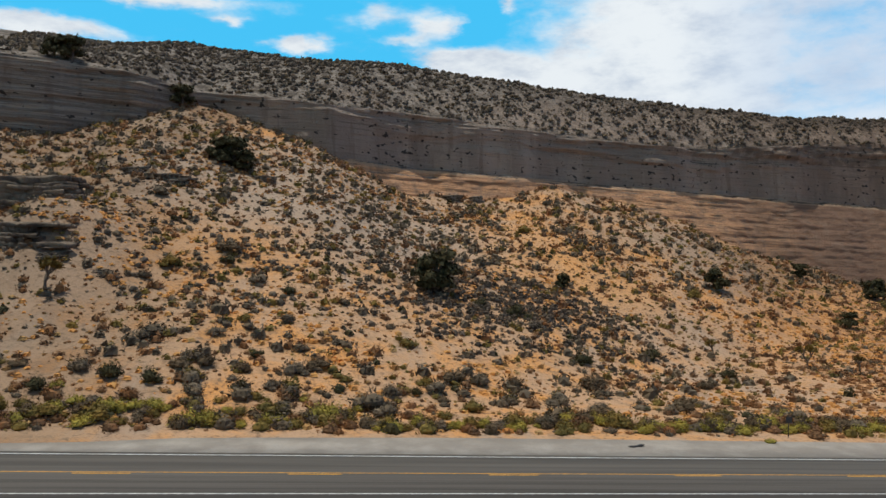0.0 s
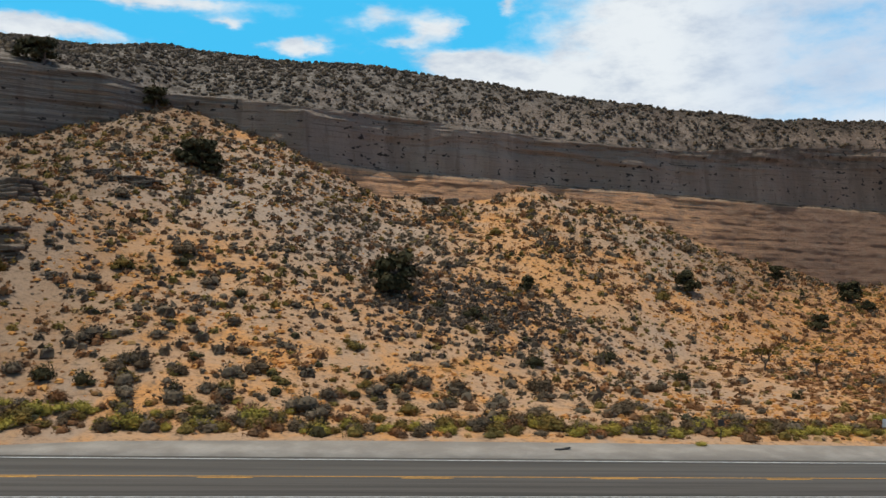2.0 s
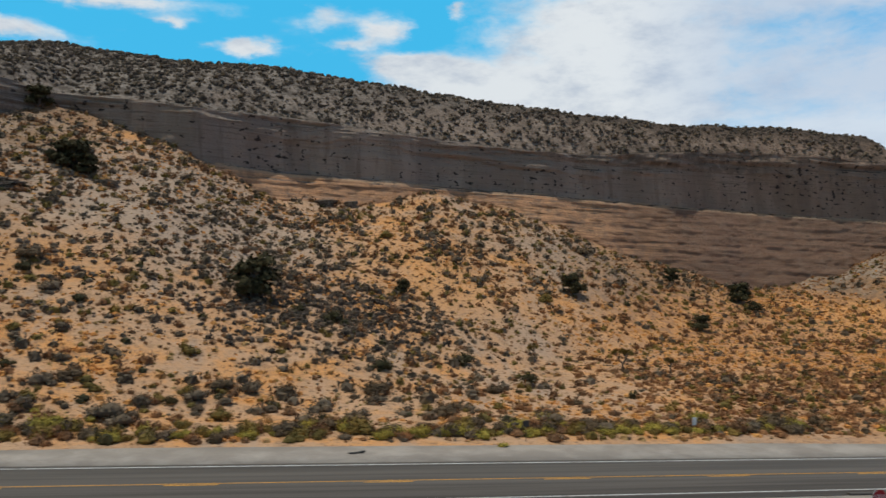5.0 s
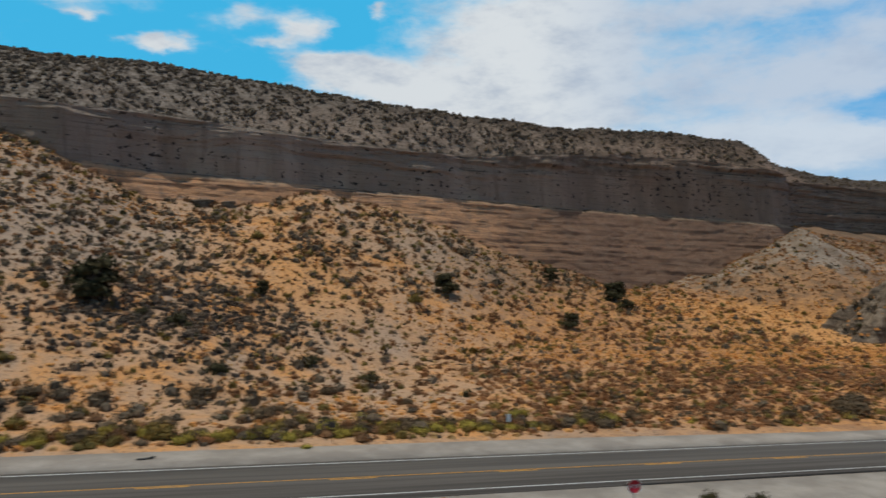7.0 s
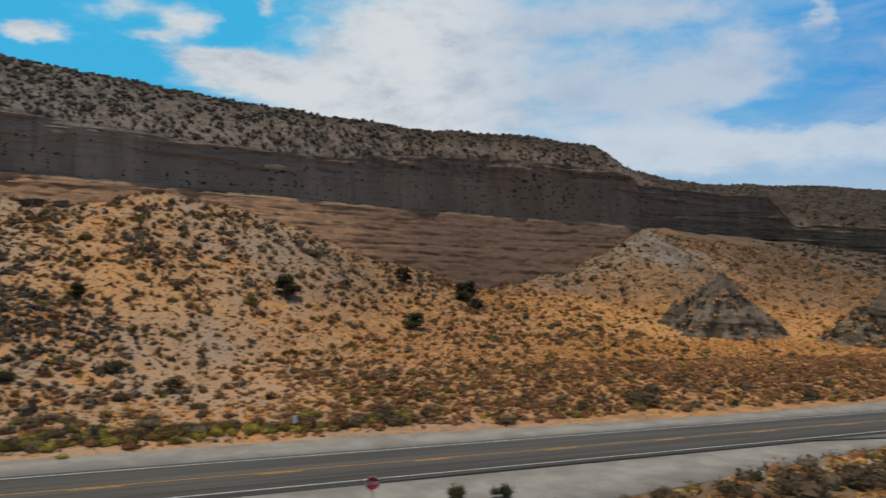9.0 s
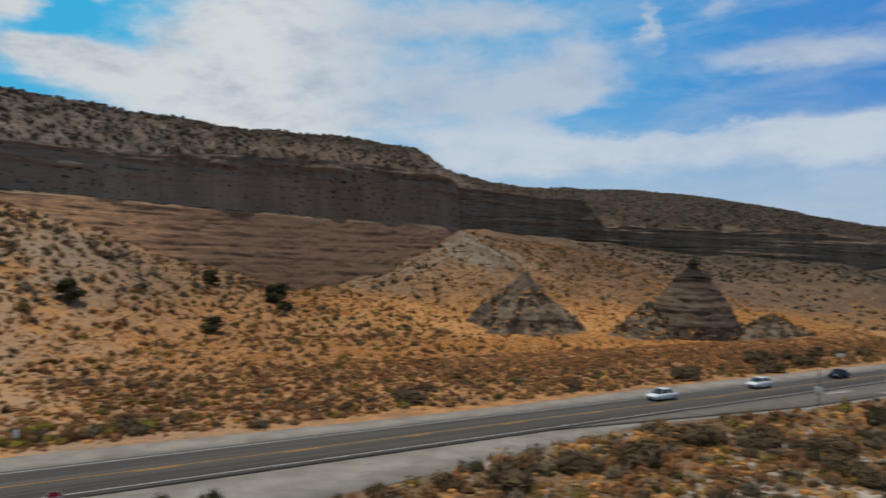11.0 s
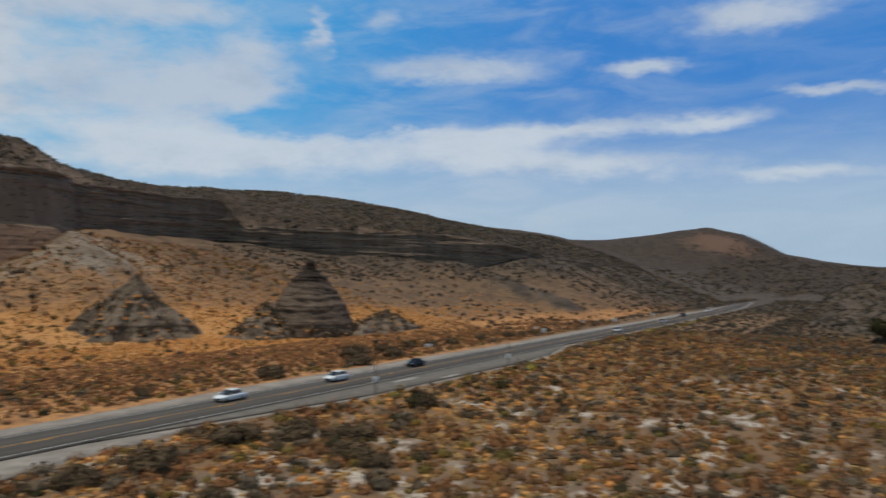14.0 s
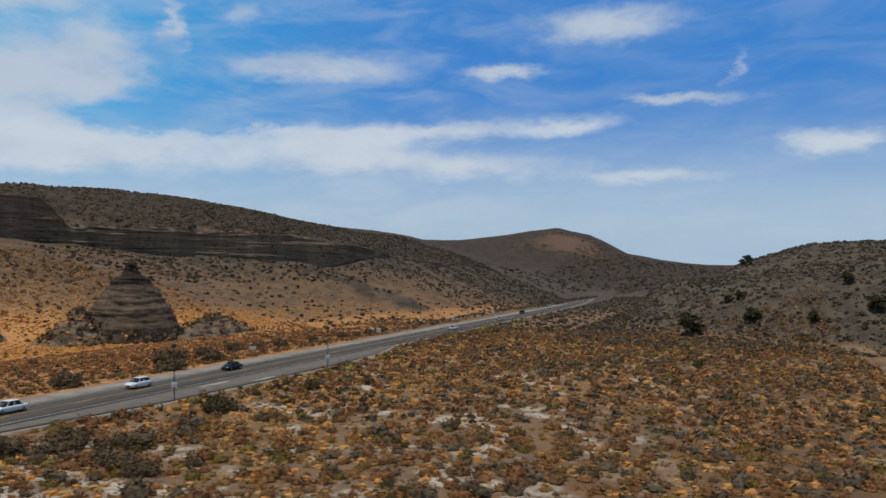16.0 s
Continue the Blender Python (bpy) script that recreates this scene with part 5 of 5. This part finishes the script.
def hull_section(x, half, low, high, tuck=0.86):
    """A car body's cross-section at x: sill, bulging flank, rounded shoulder."""
    pts = [(half * 0.90, low), (half, low + 0.18), (half, low + (high - low) * 0.62), (half * 0.97, high - 0.05), (half * tuck, high)]
    return [(x, y, z) for y, z in pts] + [(x, -y, z) for y, z in reversed(pts)]


def car(name, paint, label, x, y, heading, length=4.7, height=1.45, boxy=0.0):
    """A passenger car, nose along +x before it is turned."""
    root = tagged(new(name), label, "car", "cars on the highway")
    h, w_ = length / 2, 0.90
    belt = 0.88 + boxy * 0.08
    body = loft([hull_section(-h, w_ * 0.80, 0.42, belt * 0.86), hull_section(-h + 0.15, w_ * 0.93, 0.24, belt * 0.97), hull_section(-h * 0.5, w_, 0.20, belt), hull_section(0.2, w_, 0.20, belt),
                 hull_section(h * 0.42, w_, 0.20, belt * 0.98), hull_section(h - 0.45, w_ * 0.95, 0.22, belt * 0.86), hull_section(h - 0.08, w_ * 0.82, 0.28, belt * 0.74), hull_section(h, w_ * 0.70, 0.38, belt * 0.62)])
    body = part("body", *body, paint, root, shade=True)
    back = -h + (0.35 if boxy else 0.75)
    top = height
    cab = loft([[(back, s * 0.72, belt - 0.03) for s in (1, -1)] + [(back + 0.02, -0.70, belt), (back + 0.02, 0.70, belt)],
                [(back + 0.5, 0.76, belt - 0.03), (back + 0.5, -0.76, belt - 0.03), (back + 0.6, -0.60, top - 0.06), (back + 0.6, 0.60, top - 0.06)],
                [(0.55, 0.76, belt - 0.03), (0.55, -0.76, belt - 0.03), (0.30, -0.60, top - 0.06), (0.30, 0.60, top - 0.06)],
                [(1.28, 0.72, belt - 0.04), (1.28, -0.72, belt - 0.04), (1.22, -0.70, belt), (1.22, 0.70, belt)]])
    part("windows", *cab, CAR_GLASS, root, "dark tinted windows")
    part("roof", *rounded(*box(back + 0.52, 0.42, -0.60, 0.60, top - 0.10, top), 0.045), paint, root, shade=True)
    for sx in (back + 0.55, -0.25, 0.42):
        for sy in (-1, 1):
            lean = 0.35 if sx > 0 else (-0.25 if sx < -0.5 else 0.0)
            part("pillar", *limb([(sx + lean, sy * 0.765, belt - 0.02), (sx, sy * 0.615, top - 0.06)], [0.035, 0.035], 6), paint, root)
    for sx in (-h * 0.60, h * 0.62):
        for sy in (-1, 1):
            wheel = part("wheel", *limb([(sx, sy * 0.68, 0.32), (sx, sy * 0.70, 0.32), (sx, sy * 0.88, 0.32), (sx, sy * 0.905, 0.32)], [0.26, 0.32, 0.32, 0.27], 18), RUBBER, root, "black tyre")
            part("rim", *limb([(sx, sy * 0.86, 0.32), (sx, sy * 0.915, 0.32), (sx, sy * 0.918, 0.32)], [0.20, 0.19, 0.01], 14), METAL, wheel, "grey metal rim")
    for sy in (-1, 1):
        part("headlight", *rounded(*box(h - 0.22, h - 0.02, sy * 0.60 - 0.14, sy * 0.60 + 0.14, 0.56, 0.68), 0.03), LAMP_CLEAR, root, "clear headlight")
        part("tail_light", *rounded(*box(-h - 0.01, -h + 0.14, sy * 0.66 - 0.12, sy * 0.66 + 0.12, 0.66, 0.80), 0.03), LAMP_RED, root, "red tail light")
        part("mirror", *rounded(*box(0.85, 1.0, sy * 0.93 - 0.09, sy * 0.93 + 0.09, belt + 0.02, belt + 0.14), 0.03), paint, root)
    part("grille", *rounded(*box(h - 0.06, h + 0.01, -0.42, 0.42, 0.40, 0.54), 0.02), RUBBER, root, "black front grille")
    part("rear_bumper", *rounded(*box(-h - 0.04, -h + 0.1, -0.72, 0.72, 0.36, 0.52), 0.04), paint, root)
    tilt = math.degrees(math.atan(FALL_X)) * (-1 if abs(heading) < 90 else 1)
    root.matrix_basis = pose(x, y, road_z(x, y) + 0.01, 0, tilt, heading)
    return root


car("white_sedan", CAR_WHITE, "white sedan driving on the asphalt highway", 124.0, 48.8, 180)
car("white_hatchback", CAR_WHITE, "white estate car following on the highway", 146.5, 48.8, 180, 4.5, 1.5, 1.0)
car("black_car", CAR_BLACK, "low black car on the asphalt highway", 170.0, 48.8, 180, 4.6, 1.38)
car("white_car_far", CAR_WHITE, "small white car far along the highway", 283.0, 45.0, 0, 4.6, 1.5)
car("silver_car_far", CAR_SILVER, "silver car far along the highway", 340.0, 45.0, 0, 4.6, 1.5, 1.0)
car("black_car_far", CAR_BLACK, "black car far along the highway", 392.0, 48.8, 180, 4.7, 1.6, 1.0)
car("white_van_far", CAR_WHITE, "white car at the far end of the highway", 452.0, 49.4, 180, 4.9, 1.8, 1.0)


def roadside_pole(x, y):
    """A tall slim post with a white sign at head height and a small head box on top."""
    root = tagged(new("roadside_pole"), "tall slim metal pole with a small white sign beside the highway", "pole", "roadside poles")
    part("post", *limb([(0, 0, -0.3), (0, 0, 3.6), (0, 0, 7.4)], [0.075, 0.065, 0.05], 10), DARK_METAL, root)
    part("base", *rounded(*box(-0.2, 0.2, -0.2, 0.2, -0.25, 0.12), 0.03), CONCRETE, root, "concrete foot")
    sign = part("sign", *rounded(*box(-0.11, -0.085, -0.38, 0.38, 2.0, 2.75), 0.01), SIGN_WHITE, root, "white square sign")
    part("clamp", *rounded(*box(-0.09, 0.09, -0.10, 0.10, 2.3, 2.42), 0.015), METAL, sign)
    part("head_box", *rounded(*box(-0.22, 0.22, -0.3, 0.3, 7.3, 7.75), 0.04), DARK_METAL, root, "dark box on the pole top")
    root.matrix_basis = pose(x, y, float(land(np.array([x]), np.array([y]))[0]), 0, 0, 18)


for x, y in ((137.6, 35.4), (177.2, 33.6), (248.3, 57.6), (286.7, 57.4)):
    roadside_pole(x, y)


def octagon(r, x):
    return [(x, r * math.cos(math.pi / 8 + i * math.pi / 4), r * math.sin(math.pi / 8 + i * math.pi / 4)) for i in range(8)]


def stop_sign(x, y, turn):
    root = tagged(new("stop_sign"), "red octagonal stop sign on a metal post at the side road", "sign")
    part("post", *limb([(0, 0, -0.3), (0, 0, 2.35)], [0.04, 0.04], 8), METAL, root)
    plate = part("plate", *loft([octagon(0.46, 0.045), octagon(0.46, 0.06)]), SIGN_WHITE, root, "white border plate")
    part("face", *loft([octagon(0.425, 0.062), octagon(0.425, 0.066)]), SIGN_RED, plate, "red face")
    curve = bpy.data.curves.new("letters", "FONT")
    curve.body, curve.size, curve.align_x, curve.align_y, curve.extrude = "STOP", 0.30, "CENTER", "CENTER", 0.002
    text = bpy.data.objects.new("letters_curve", curve)
    scene.collection.objects.link(text)
    bpy.context.view_layer.update()
    me = bpy.data.meshes.new_from_object(text.evaluated_get(bpy.context.evaluated_depsgraph_get()))
    bpy.data.objects.remove(text)
    me.materials.clear()
    me.materials.append(SIGN_WHITE)
    letters = new("letters", me)
    letters.parent = plate
    letters.matrix_basis = pose(0.071, 0, 0, 90, 0, 90)
    for o in (plate, *[c for c in root.children_recursive if c.name.startswith("face")]):
        o.matrix_basis = Matrix.Translation((0, 0, 1.95)) if o is plate else Matrix.Identity(4)
    root.matrix_basis = pose(x, y, float(land(np.array([x]), np.array([y]))[0]), 0, 0, turn)


stop_sign(51.0, 36.3, -100)


def marker(name, x, y, w_, h_, z, mat, label, turn=-90):
    root = tagged(new(name), label, "sign")
    part("post", *limb([(0, 0, -0.3), (0, 0, z + h_)], [0.035, 0.035], 7), METAL if mat is SIGN_WHITE else DARK_METAL, root)
    part("plate", *rounded(*box(0.036, 0.056, -w_ / 2, w_ / 2, z, z + h_), 0.008), mat, root)
    root.matrix_basis = pose(x, y, float(land(np.array([x]), np.array([y]))[0]), 0, 0, turn)


marker("dark_sign", 35.9, 56.4, 0.55, 0.5, 1.2, DARK_METAL, "small sign with a dark back on a post")
marker("mile_marker", 52.2, 59.0, 0.4, 0.7, 0.6, SIGN_WHITE, "small white marker sign on a post at the verge")
marker("white_sign", 194.7, 60.5, 1.4, 0.7, 0.8, SIGN_WHITE, "low white sign board beyond the highway", -150)
for x in (252.0, 318.0, 372.0):
    marker("white_sign", x, 56.8, 1.2, 1.2, 0.8, SIGN_WHITE, "small white sign board beside the far highway", -150)


def tyre_scrap(x, y, turn):
    """A curled strip of torn tread."""
    n = 14
    rows = []
    for i in range(n):
        q = i / (n - 1)
        u, wide = (q - 0.5) * 1.3, 0.13 * (1 + 0.35 * math.sin(9 * q)) * (0.5 + min(q, 1 - q) * 2.5)
        h = 0.05 + 0.16 * abs(q - 0.45) ** 1.5
        rows.append([(u, -wide, h), (u, wide, h + 0.03), (u, wide, h + 0.055), (u, -wide, h + 0.03)])
    root = tagged(new("tyre_scrap"), "torn black strip of tyre tread on the gravel shoulder", "tyre scrap")
    part("tread", *loft(rows), RUBBER, root)
    root.matrix_basis = pose(x, y, road_z(x, y) - 0.08, 0, 0, turn)


tyre_scrap(22.1, 53.6, 12)
stand([shrub_proto("shoulder_bush", "bloom", 71, 240, 0.7)], [(33.6, 55.3, 0.75)], "small low green bush at the edge of the gravel shoulder", "shrub", "", tall=0.8)
